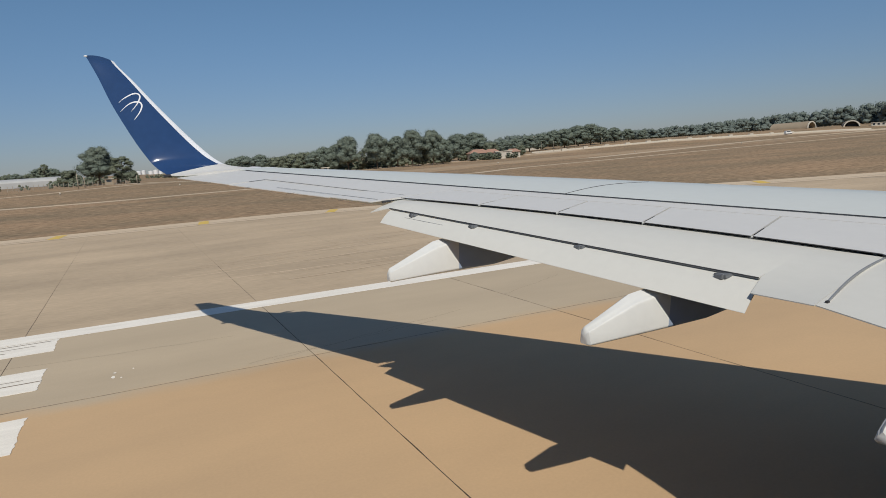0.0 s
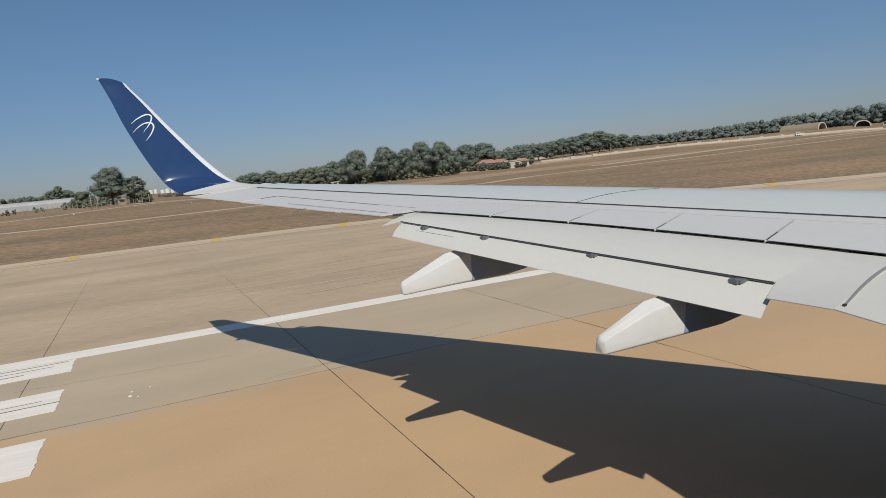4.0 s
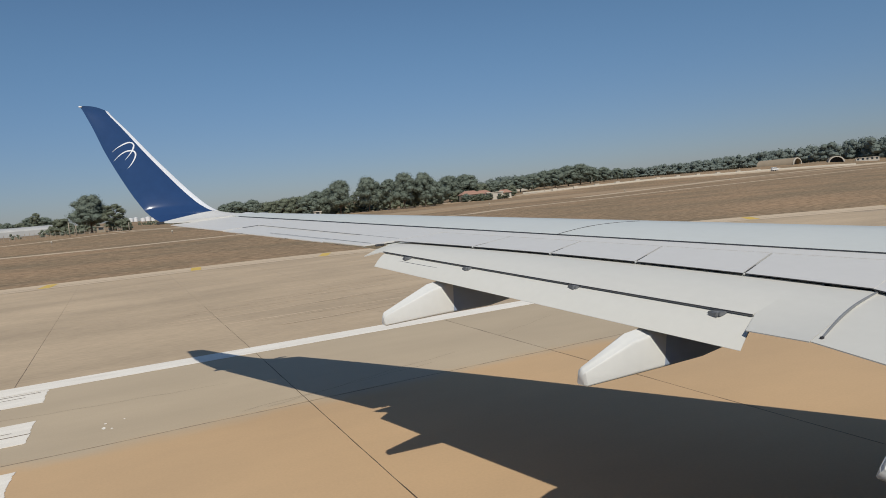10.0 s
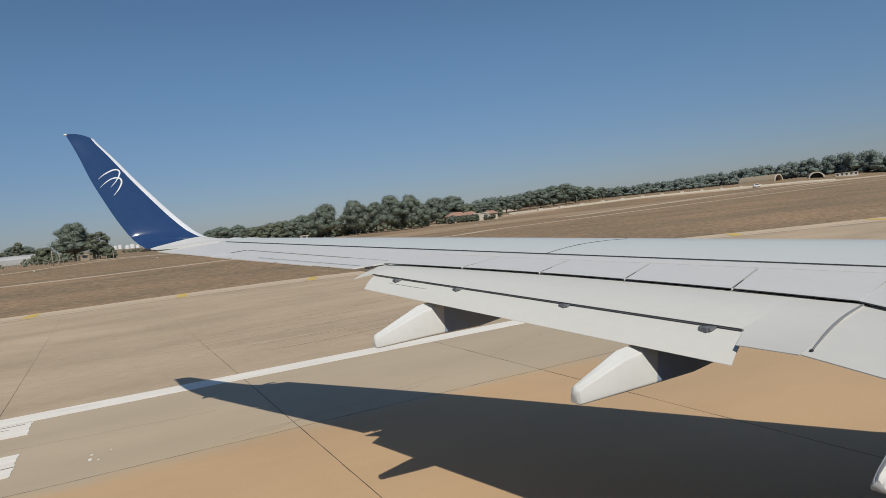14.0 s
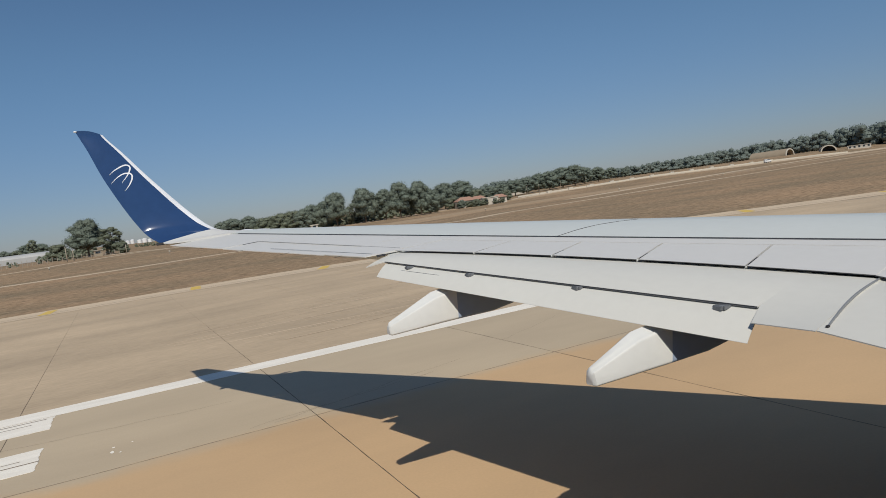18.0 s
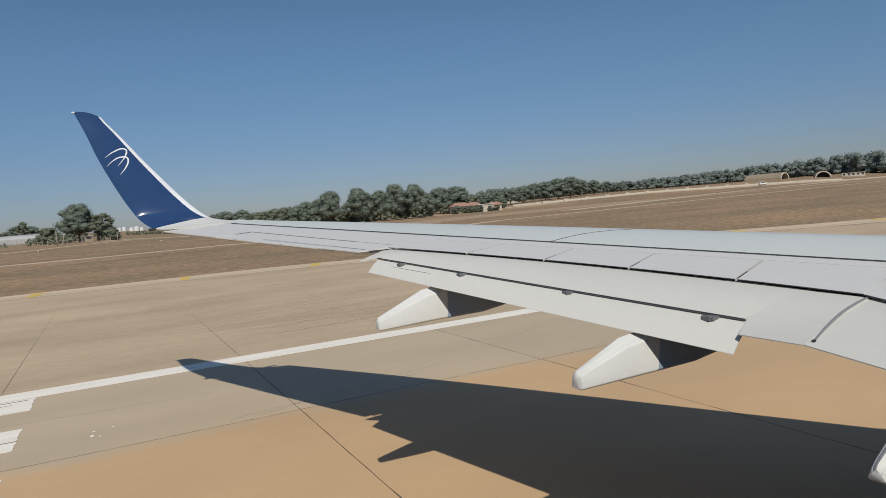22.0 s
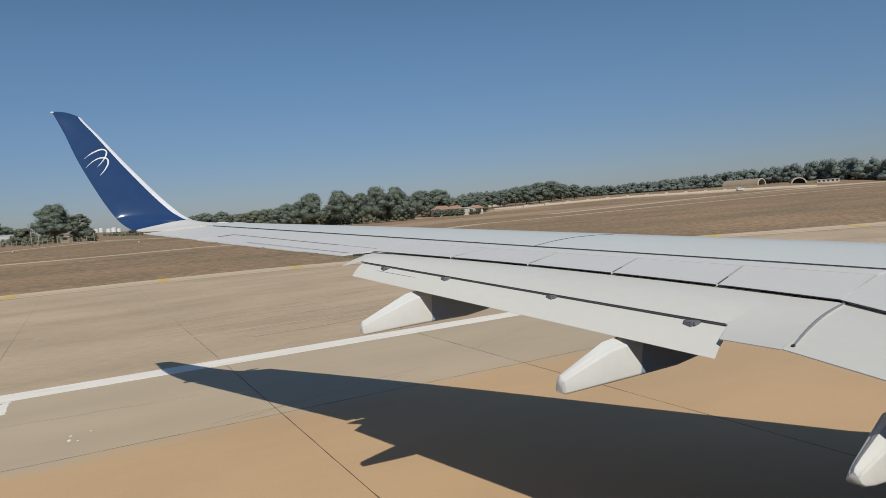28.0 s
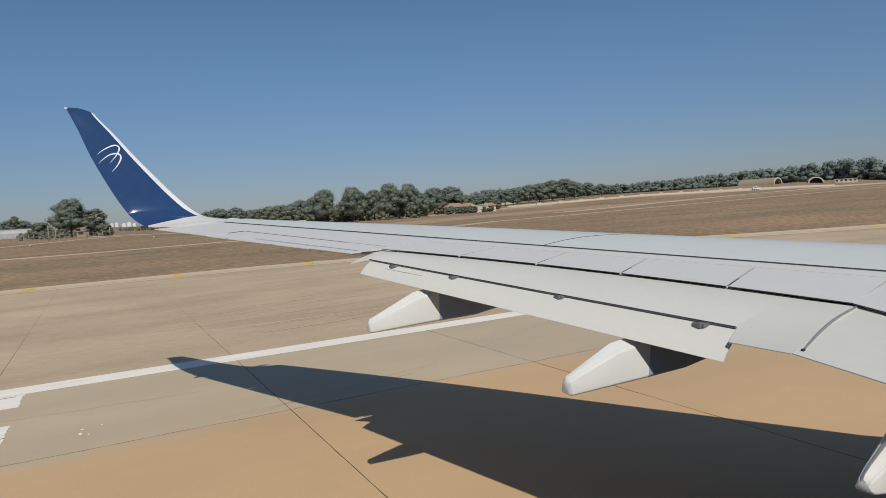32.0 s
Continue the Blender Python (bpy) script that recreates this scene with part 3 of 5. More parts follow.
fairing(2.68, [(4.42, 0.05, 1.905, 1.98), (4.44, 0.07, 1.885, 2.01), (4.52, 0.09, 1.875, 2.06), (4.99, 0.17, 1.89, 2.31), (5.46, 0.2, 1.88, 2.34), (6.0, 0.2, 1.95, 2.4), (6.9, 0.15, 2.2, 2.45)], 6, 0.93, -0.10, 0.0, "white teardrop flap fairing")

# Winglet: sections from the wing's tip upwards, each a rear and a front point.
SECT = [((1.00, 14.19, 3.90), (2.97, 14.19, 3.93)), ((0.85, 14.38, 3.932), (2.46, 14.38, 3.969)), ((0.78, 14.55, 3.985), (2.17, 14.55, 4.015)), ((0.71, 14.72, 4.050), (2.00, 14.72, 4.068)), ((0.63, 14.84, 4.144), (1.87, 14.84, 4.159)),
        ((0.56, 14.92, 4.250), (1.74, 14.92, 4.278)), ((0.39, 15.01, 4.558), (1.48, 15.01, 4.562)), ((0.19, 15.09, 4.987), (1.15, 15.09, 4.964)), ((-0.00, 15.18, 5.446), (0.82, 15.18, 5.384)),
        ((-0.16, 15.27, 5.934), (0.47, 15.27, 5.857)), ((-0.30, 15.35, 6.295), (0.23, 15.34, 6.157)), ((-0.34, 15.36, 6.388), (0.16, 15.35, 6.263))]


def winglet_point(v, u, side=0.0):
    """A point at v along the span and u from rear to front, lifted off the chord plane by side."""
    f = min(max(v, 0.0), 1.0) * (len(SECT) - 1)
    i = min(int(f), len(SECT) - 2)
    g = f - i

    def curve(side_of, g):
        p = [Vector(SECT[max(0, min(len(SECT) - 1, i + d))][side_of]) for d in (-1, 0, 1, 2)]
        at = 0.5 * (2 * p[1] + (p[2] - p[0]) * g + (2 * p[0] - 5 * p[1] + 4 * p[2] - p[3]) * g * g + (3 * p[1] - p[0] - 3 * p[2] + p[3]) * g ** 3)
        along = 0.5 * ((p[2] - p[0]) + 2 * (2 * p[0] - 5 * p[1] + 4 * p[2] - p[3]) * g + 3 * (3 * p[1] - p[0] - 3 * p[2] + p[3]) * g * g)
        return at, along

    (a, da), (b, db) = curve(0, g), curve(1, g)
    nrm = (b - a).cross(da.lerp(db, u)).normalized()
    if nrm.z - nrm.y < 0:
        nrm = -nrm
    crown = 0.042 * max(0.0, v - 0.9) * 10 * math.sin(math.pi * u)  # the tip's edge is bowed
    return a.lerp(b, u) + Vector((0, 0, crown)), nrm, (b - a).length


def winglet_skin(name, u0, u1, mat, parent, label, v0=0.0, v1=1.0, nv=36, nu=8, slant0=0.0, slant1=0.0):
    """slant: how much further up the span the lower or upper end lies at the front than at the rear."""
    rings = []
    for j in range(nv + 1):
        ring = []
        us = [u0 + (u1 - u0) * i / nu for i in range(nu + 1)]
        for s, seq in ((1, us), (-1, us[::-1])):
            for u in seq:
                va, vb = v0 + slant0 * u, v1 + slant1 * u
                v = va + (vb - va) * j / nv
                p, n, c = winglet_point(v, u)
                t = 0.05 * c * (math.sqrt(max(0, 1 - u)) * u ** 0.6 * 1.6 + 0.04) * (0.40 + 0.60 * min(1.0, max(0.0, (v - 0.06) / 0.25)))
                ring.append(p + n * (t * s if s > 0 else -t * 0.8))
        rings.append(ring)
    return loft(name, rings, mat, parent, label)


winglet = settle(winglet_skin("winglet", 0.0, 0.885, M_BLUE, plane, "glossy dark blue winglet with white strokes", 0.0915, nv=60, nu=12, slant0=0.186))
winglet_skin("leading_edge", 0.887, 1.0, M_METAL, winglet, "bare pale metal leading edge", 0.145, nv=60, slant0=0.130)
settle(winglet_skin("wing_tip", 0.0, 1.0, M_WING, plane, "grey wing tip", 0.0, 0.0905, 8, slant1=0.188))


def emblem(points, width):
    """A tapering white stroke on the winglet's inner face."""
    rings = []
    n = 28
    for j in range(n + 1):
        f = j / n * (len(points) - 1)
        i = min(int(f), len(points) - 2)
        g = f - i
        p = [Vector(points[max(0, min(len(points) - 1, i + d))]) for d in (-1, 0, 1, 2)]
        q = 0.5 * (2 * p[1] + (p[2] - p[0]) * g + (2 * p[0] - 5 * p[1] + 4 * p[2] - p[3]) * g * g + (3 * p[1] - p[0] - 3 * p[2] + p[3]) * g ** 3)
        d = (p[2] - p[1]).normalized()
        side = Vector((-d.y, d.x)) * width * (0.10 + 0.90 * math.sin(math.pi * (j / n) ** 1.15)) / 2
        ring = []
        for k, lift in ((1, 0.004), (-1, 0.004), (-1, -0.004), (1, -0.004)):
            x, z = q + side * k
            v = 0.6
            for _ in range(12):
                v += (z - winglet_point(v, 0.4)[0].z) * 0.19
            u = (x - winglet_point(v, 0)[0].x) / (winglet_point(v, 1)[0].x - winglet_point(v, 0)[0].x)
            c, nrm, ch = winglet_point(v, u)
            t = 0.05 * ch * (math.sqrt(max(0, 1 - u)) * max(u, 0.001) ** 0.6 * 1.6 + 0.04)
            ring.append(c + nrm * (t + lift))
        rings.append(ring)
    loft("emblem_stroke", rings, M_EMBLEM, winglet, smooth=False)


emblem([(0.141, 5.412), (0.212, 5.478), (0.282, 5.532), (0.419, 5.613), (0.506, 5.627), (0.548, 5.579), (0.518, 5.475), (0.451, 5.362), (0.351, 5.24)], 0.030)
emblem([(0.15, 5.228), (0.258, 5.337), (0.384, 5.424), (0.493, 5.447), (0.553, 5.416), (0.552, 5.323), (0.482, 5.187), (0.381, 5.065)], 0.032)

# Rear light at the winglet's tip.
bm = bmesh.new()
bmesh.ops.create_uvsphere(bm, u_segments=10, v_segments=6, radius=0.022, matrix=Matrix.Translation((-0.335, 15.35, 6.375)) @ Matrix.Diagonal((1.6, 0.7, 0.8, 1)))
part("tip_lens", bm, M_TANK, winglet, "small white light lens", True)

# Small vent bumps on the leading edge near the tip.
for y in (14.12, 14.48):
    rings = []
    for t in (0.0, 0.15, 0.5, 0.85, 1.0):
        r = 0.03 * math.sin(math.pi * (0.08 + 0.84 * t))
        x = crest(y) - 0.42 + 0.36 * t
        rings.append([(x, y + r * 2.2 * math.cos(a), zp(crest(y), y) - 0.045 + r * math.sin(a)) for a in [2 * math.pi * i / 10 for i in range(10)]])
    settle(loft("vent_bump", rings, M_METAL, plane))

# Static wicks along the outer trailing edge.
for y in (9.4, 10.6, 11.8, 13.0):
    bm = bmesh.new()
    cyl(bm, (rear(y) + 0.01, y, zp(rear(y), y) - 0.02), 0.003, 0.002, 0.14, 6, Matrix.Rotation(radians(-94), 4, "Y"))
    part("static_wick", bm, M_BLACK, wing)

# Static-discharge stub at the winglet's foot.
bm = bmesh.new()
box(bm, 0.76, 0.90, 14.32, 14.44, 3.895, 3.945, 0.01)
settle(part("tip_light", bm, M_BLACK, plane, "dark tip light housing"))


def belly():
    """A bulged unseen body under the hull, added to block light from beneath."""
    rings = []
    for x, w, z0, z1 in ((1.2, 1.2, 1.50, 1.9), (2.4, 1.75, 1.15, 2.3), (4.0, 1.98, 0.98, 2.6), (8.0, 2.05, 0.95, 2.7), (11.0, 1.95, 1.0, 2.5), (12.6, 1.5, 1.25, 2.1), (13.4, 1.0, 1.5, 1.8)):
        ring = []
        for j in range(20):
            a = 2 * math.pi * (j + 0.5) / 20
            c, s = math.cos(a), math.sin(a)
            ring.append((x, -1.7 + w * math.copysign(abs(c) ** 0.6, c), (z0 + z1) / 2 + (z1 - z0) / 2 * math.copysign(abs(s) ** 0.6, s)))
        rings.append(ring)
    settle(loft("belly_fairing", rings, M_HULL, plane))


belly()


def fuselage():
    """A plain round hull with one window opening, through which the view goes."""
    yc, zc, r = -1.7, 3.35, 1.88
    verts, faces = [], []
    xs = [-16, -12, -8, -4, -2, -1, -0.16, 0.50, 1, 2, 4, 6, 8, 10, 12, 14]
    degs = [-180 + 12 * i for i in range(15)] + [0, 7, 14, 21, 28, 36] + [48 + 12 * i for i in range(11)]
    for x in xs:
        k = 1.0 if x > -9 else 1 - 0.05 * (-9 - x)
        for d in degs:
            a = radians(d)
            verts.append((x, yc + r * k * math.cos(a), zc + r * k * math.sin(a)))
    n = len(degs)
    for i in range(len(xs) - 1):
        for j in range(n):
            d0 = degs[j]
            if xs[i] == -0.16 and 6 <= d0 < 28:
                continue
            faces.append((i * n + j, i * n + (j + 1) % n, (i + 1) * n + (j + 1) % n, (i + 1) * n + j))
    hull = settle(from_lists("fuselage", verts, faces, M_HULL, plane, "dark blue fuselage with a window opening", smooth=True))
    return hull


fuselage()


def engine():
    rings = []
    for x, r in ((6.2, 0.35), (7.2, 0.62), (8.6, 0.95), (9.8, 1.04), (10.6, 1.0), (10.9, 0.88), (10.7, 0.80)):
        rings.append([(x, 3.1 + r * math.cos(a), 1.45 + r * 0.95 * math.sin(a)) for a in [2 * math.pi * i / 28 for i in range(28)]])
    nac = settle(loft("engine", rings, M_HULL, plane, "dark blue engine cowling under the wing"))
    bm = bmesh.new()
    box(bm, 6.6, 9.4, 2.98, 3.22, 1.9, 2.7, 0.04)
    part("pylon", bm, M_HULL, nac)


engine()


def landing_gear():
    for y in (1.16, -4.56):
        leg = bmesh.new()
        cyl(leg, (4.9, y, 0.55), 0.11, 0.14, 1.6, 14)
        g = settle(part("main_gear", leg, M_STRUT, plane, "grey landing gear leg with two tyres", True))
        for s in (-0.28, 0.28):
            bm = bmesh.new()
            cyl(bm, (4.9, y + s - 0.18, 0.56), 0.56, 0.56, 0.36, 28, Matrix.Rotation(radians(-90), 4, "X"))
            bmesh.ops.bevel(bm, geom=[e for e in bm.edges if abs(e.verts[0].co.y - e.verts[1].co.y) < 1e-4], offset=0.08, segments=2, affect="EDGES")
            part("tyre", bm, M_BLACK, g, "black rubber tyre", True)


landing_gear()

# ---- trees ----
rng = random.Random(7)


def leaf_cloud(verts, faces, centre, radii, count, size, r):
    """Small leaf sprays set on and in an ellipsoid, each a bent pair of triangles turned at random."""
    g = np.random.RandomState(r.randrange(1 << 30))
    unit = lambda a: a / np.linalg.norm(a, axis=1, keepdims=True)
    d = unit(g.normal(size=(count, 3)))
    k = np.where(g.rand(count) < 0.80, 0.80 + 0.34 * g.rand(count), 1.08 + 0.42 * g.rand(count))[:, None]
    p = np.array(centre) + d * np.array(radii) * k
    w = unit(d + 0.38 * unit(g.normal(size=(count, 3))) + np.array((0, 0, 0.22)))
    t = unit(np.cross(w, unit(g.normal(size=(count, 3)))))
    b = np.cross(w, t)
    s = (size * (0.6 + 0.8 * g.rand(count)))[:, None]
    n = len(verts)
    quad = np.stack([p - t * s, p - b * s * 0.7 + w * s * 0.25, p + t * s, p + b * s * 0.7 - w * s * 0.2], axis=1)
    verts += quad.reshape(-1, 3).tolist()
    for i in range(n, n + 4 * count, 4):
        faces += [(i, i + 1, i + 2), (i, i + 2, i + 3)]


def core(verts, faces, centre, radii, r):
    """A lumpy inner mass, so that a clump is not see-through."""
    n = len(verts)
    rows = ((1.0, 0.0), (0.55, 0.8), (-0.1, 1.0), (-0.7, 0.7), (-1.0, 0.0))
    for z, w in rows:
        for i in range(7):
            a = 6.283 * i / 7
            k = 0.78 + 0.14 * r.random()
            verts.append(Vector((centre[0] + radii[0] * w * k * math.cos(a), centre[1] + radii[1] * w * k * math.sin(a), centre[2] + radii[2] * z * k)))
    for j in range(4):
        for i in range(7):
            faces.append((n + j * 7 + i, n + j * 7 + (i + 1) % 7, n + (j + 1) * 7 + (i + 1) % 7, n + (j + 1) * 7 + i))


def limb(verts, faces, a, b, r0, r1, n=7):
    a, b = Vector(a), Vector(b)
    d = (b - a).normalized()
    t = d.orthogonal().normalized()
    u = d.cross(t)
    k = len(verts)
    for p, r in ((a, r0), (b, r1)):
        for i in range(n):
            w = 6.283 * i / n
            verts.append(p + t * r * math.cos(w) + u * r * math.sin(w))
    for i in range(n):
        faces.append((k + i, k + (i + 1) % n, k + n + (i + 1) % n, k + n + i))


def make_tree(h, spread, low, clumps, leaf, label, seed, dense=60, flat=0.6):
    """Tapered trunk with limbs, and a crown of leaf clumps with gaps; low: where the crown begins, as a share of the height."""
    r = random.Random(seed)
    tree = tagged(empty("tree"), label, "tree", group="trees beyond the airfield")
    tv, tf, cv, cf = [], [], [], []
    lean = Vector((r.uniform(-0.04, 0.04) * h, r.uniform(-0.04, 0.04) * h, 0))
    top = Vector((0, 0, h * 0.8)) + lean
    limb(tv, tf, (0, 0, -0.3), (lean.x * 0.4, lean.y * 0.4, h * 0.4), 0.028 * h, 0.02 * h)
    limb(tv, tf, (lean.x * 0.4, lean.y * 0.4, h * 0.4), top, 0.02 * h, 0.008 * h)
    for i in range(clumps):
        f = (i + 0.5) / clumps
        z = h * (low + (0.92 - low) * f ** 0.85)
        a = i * 2.4 + r.uniform(-0.5, 0.5)
        prof = math.sin(math.pi * (0.22 + 0.70 * f)) ** 0.8
        d = spread * prof * (0.30 + 0.55 * r.random() ** 0.6)
        c = Vector((lean.x * f + d * math.cos(a), lean.y * f + d * math.sin(a), z + r.uniform(-0.03, 0.03) * h))
        if i == clumps - 1:
            c = Vector((lean.x, lean.y, h * 0.9))
        s = spread * r.choice((0.17, 0.22, 0.28, 0.36)) * r.uniform(0.85, 1.15) * (1.0 - 0.2 * f)
        rad = (s * r.uniform(0.9, 1.45), s * r.uniform(0.85, 1.4), s * flat * r.uniform(0.7, 1.2))
        core(cv, cf, c, rad, r)
        leaf_cloud(cv, cf, c, rad, dense, s * 0.086, r)
        limb(tv, tf, (lean.x * f * 0.8, lean.y * f * 0.8, max(h * 0.15, z - d * 0.5)), c, 0.010 * h, 0.004 * h, 5)
    from_lists("trunk", tv, tf, M_BARK, tree, smooth=True)
    from_lists("crown", cv, cf, leaf, tree)
    return tree


def spot(az, dist, dz=0.0):
    x, y = dist * math.sin(radians(az)), dist * math.cos(radians(az))
    return x, y, terrain(x, y) + dz


def place(ob, az, dist, scale=1.0, turn=0.0, dz=0.0, wide=1.0):
    x, y, z = spot(az, dist, dz)
    own = ob.scale  # copy_thing keeps the first one's scale
    return copy_thing(ob, Matrix.LocRotScale((x, y, z), Euler((0, 0, turn)), (scale * wide / own.x, scale * wide / own.y, scale / own.z)))


UMBRELLA = make_tree(10, 5.0, 0.28, 70, M_LEAF, "broad dark green pine with rounded crown", 3, 380, 0.74)
TALL = make_tree(10, 3.9, 0.26, 64, M_LEAF, "tall dark green pine at the field's edge", 5, 360, 0.78)
TALL2 = make_tree(10, 4.6, 0.14, 68, M_LEAF, "dense dark green pine at the field's edge", 11, 360, 0.78)
ROUND = make_tree(10, 5.6, 0.05, 56, M_LEAF2, "low olive green bushy tree", 8, 310, 0.76)
SPARSE = make_tree(10, 3.6, 0.08, 46, M_LEAF2, "smaller tree with loose foliage", 14, 300, 0.75)
KINDS = {"u": UMBRELLA, "t": TALL, "d": TALL2, "r": ROUND, "s": SPARSE}
used = set()


def plant(rows):
    """Trees as rows of kind, bearing, distance, height, turn and width; the first of a kind is the model itself."""
    for k, az, dist, h, turn, wide in rows:
        h *= 0.87
        if k in used:
            place(KINDS[k], az, dist, h / 10, turn, -0.1, wide)
        else:
            used.add(k)
            x, y, z = spot(az, dist, -0.1)
            KINDS[k].matrix_basis = Matrix.LocRotScale((x, y, z), Euler((0, 0, turn)), (h / 10 * wide, h / 10 * wide, h / 10))


# by the guard hut
plant([("r", -7.6, 430, 7.0, 0.9, 1.2), ("d", -7.0, 420, 8.0, 0.9, 1.1), ("r", -6.3, 425, 7.0, 2.2, 1.3), ("s", -5.15, 420, 13.5, 0.2, 0.8), ("d", -4.75, 440, 10.0, 0, 1.2), ("d", -5.5, 440, 10.5, 2.9, 1.2),
       ("r", -3.55, 246, 6.0, 1.0, 1.2), ("u", -1.65, 236, 13.4, 0.4, 0.94), ("s", 0.0, 232, 10.3, 2.0, 1.15), ("r", 0.75, 228, 4.0, 1.0, 1.0)])
# low grove by the wing tip
plant([("d", 8.0, 330, 9.8, 1.5, 1.0), ("d", 8.9, 330, 11.0, 0.0, 1.2), ("d", 10.2, 330, 11.2, 1.5, 1.1), ("s", 10.7, 335, 8.0, 1.5, 1.0),
       ("s", 11.0, 270, 6.6, 4.0, 1.2), ("r", 11.7, 265, 8.4, 0.6, 1.2), ("r", 12.7, 262, 9.2, 2.4, 1.2), ("r", 13.7, 262, 9.6, 3.4, 1.0),
       ("d", 14.6, 260, 9.8, 4.0, 0.9)])
# tall pine grove
plant([("d", 15.4, 268, 11.6, 3.2, 0.9), ("u", 17.35, 262, 15.0, 0.9, 0.82), ("d", 16.4, 268, 12.4, 2.2, 0.75), ("s", 18.5, 272, 9.0, 5.0, 0.9),
       ("u", 19.75, 266, 15.6, 3.1, 0.76), ("d", 20.6, 270, 12.0, 4.0, 0.8), ("t", 21.5, 268, 14.6, 1.1, 0.85), ("u", 22.75, 264, 16.0, 5.1, 0.74),
       ("d", 23.6, 272, 12.0, 0.2, 0.8), ("u", 24.5, 268, 15.6, 2.6, 0.68), ("d", 25.3, 276, 12.2, 3.7, 0.9)])
# villa gardens by the grove
plant([("r", 25.4, 300, 7.2, 0.5, 1.2), ("d", 25.9, 330, 12.4, 3.1, 1.0), ("u", 26.6, 330, 14.6, 1.1, 1.0), ("r", 27.2, 310, 6.0, 0.5, 1.1),
       ("d", 28.0, 335, 15.0, 2.1, 1.1), ("r", 27.9, 297, 3.4, 0.5, 1.1), ("d", 28.0, 294, 4.4, 0.9, 1.2), ("r", 28.6, 299, 3.2, 0.3, 1.2),
       ("s", 28.6, 335, 10.0, 0.1, 1.2), ("r", 28.9, 299, 3.2, 2.5, 1.2), ("r", 29.2, 294, 3.8, 2.9, 1.2), ("r", 29.4, 330, 8.6, 0.6, 1.1),
       ("r", 29.7, 296, 2.8, 1.3, 1.3), ("s", 30.0, 297, 3.6, 1.5, 1.5), ("d", 30.5, 350, 9.2, 0.7, 1.2)])
# villa gardens by the far belt
plant([("r", 30.9, 298, 3.0, 0.5, 1.3), ("s", 31.4, 296, 3.4, 2.3, 1.4), ("d", 31.5, 380, 9.6, 2.7, 1.2), ("r", 31.8, 330, 6.0, 1.7, 1.1)])
# first row of the far belt
plant([("u", 32.6, 380, 10.2, 1.7, 1.2), ("d", 33.6, 390, 11.0, 0.5, 1.2), ("u", 34.6, 400, 12.0, 0.9, 1.1), ("d", 35.5, 400, 12.8, 2.9, 1.1),
       ("d", 36.6, 410, 14.2, 1.9, 1.1), ("u", 37.6, 410, 14.0, 4.9, 1.1), ("d", 38.4, 420, 12.0, 3.9, 1.1), ("d", 39.5, 430, 10.6, 3.0, 1.1),
       ("u", 40.6, 440, 8.6, 2.0, 1.1), ("d", 41.7, 450, 7.2, 1.0, 1.1)])


def woods(name, label, stretches, seed, mat, dense=210):
    """A belt of trees nobody could count: crowns of leaf sprays with short trunks. stretches: (az0, az1, dist0, dist1, height, rows)."""
    r = random.Random(seed)
    v, f = [], []
    for az0, az1, d0, d1, h0, h1, rows in stretches:
        width = radians(az1 - az0) * (d0 + d1) / 2
        n = int(width / max(1.0, 0.25 * h0))
        for row in range(rows):
            for i in range(n):
                g = (i + r.random()) / n
                az, d = az0 + (az1 - az0) * g, d0 + (d1 - d0) * g + row * 14 + r.uniform(-5, 5)
                x, y, z = spot(az, d)
                h = (h0 + (h1 - h0) * g) * r.uniform(0.72, 1.08)
                s = h * r.uniform(0.30, 0.42)
                limb(v, f, (x, y, z - 0.5), (x, y, z + h * 0.6), 0.2, 0.12, 4)
                for q in range(5):
                    c = (x + r.uniform(-0.7, 0.7) * s, y + r.uniform(-0.7, 0.7) * s, z + h * (0.18 + 0.165 * q))
                    wide = s * (1.0 - 0.10 * q) * r.uniform(0.85, 1.2)
                    rad = (wide, wide, h * 0.19)
                    core(v, f, c, rad, r)
                    leaf_cloud(v, f, c, rad, dense // 5, s * 0.095, r)
    return tagged(from_lists(name, v, f, mat), label, "woodland", kind="stuff")


woods("far_woods", "belt of dark green pine woods behind the airfield", [(26, 34, 470, 480, 9, 9.5, 2), (34, 37.5, 480, 480, 10, 12.5, 2), (37.5, 41, 480, 500, 12.5, 7.0, 2), (41, 47, 500, 560, 6.8, 9.0, 2), (46, 53, 560, 600, 9.0, 12, 2), (53, 60, 600, 560, 12, 14.5, 2), (60, 78, 560, 420, 14.5, 16, 2), (78, 86, 420, 700, 16, 16, 1)], 21, M_WOODS)
woods("far_scrub", "low scrub along the far edge of the field", [(-16, -4, 520, 480, 7, 6.5, 1), (-40, -16, 700, 520, 9, 7, 1), (1.5, 8, 420, 380, 2.0, 3.2, 1), (-4.5, -1.2, 262, 262, 3.2, 3.4, 1), (-9, -7.9, 233, 232, 1.3, 2.0, 1), (-6.9, -6.3, 231, 231, 2.2, 1.5, 1), (-5.2, -4.7, 230, 230, 1.4, 2.4, 1), (-3.7, -2.2, 229, 229, 2.0, 3.0, 1), (11, 20, 276, 280, 3.6, 4.4, 1), (20, 26, 282, 300, 4.4, 4.0, 1)], 22, M_LEAF2, 90)

# ---- buildings and things beyond the field ----


def thing_at(ob, az, dist, turn=0.0, dz=0.0):
    x, y, z = spot(az, dist, dz)
    ob.matrix_basis = pose(x, y, z, 0, 0, turn)
    return ob


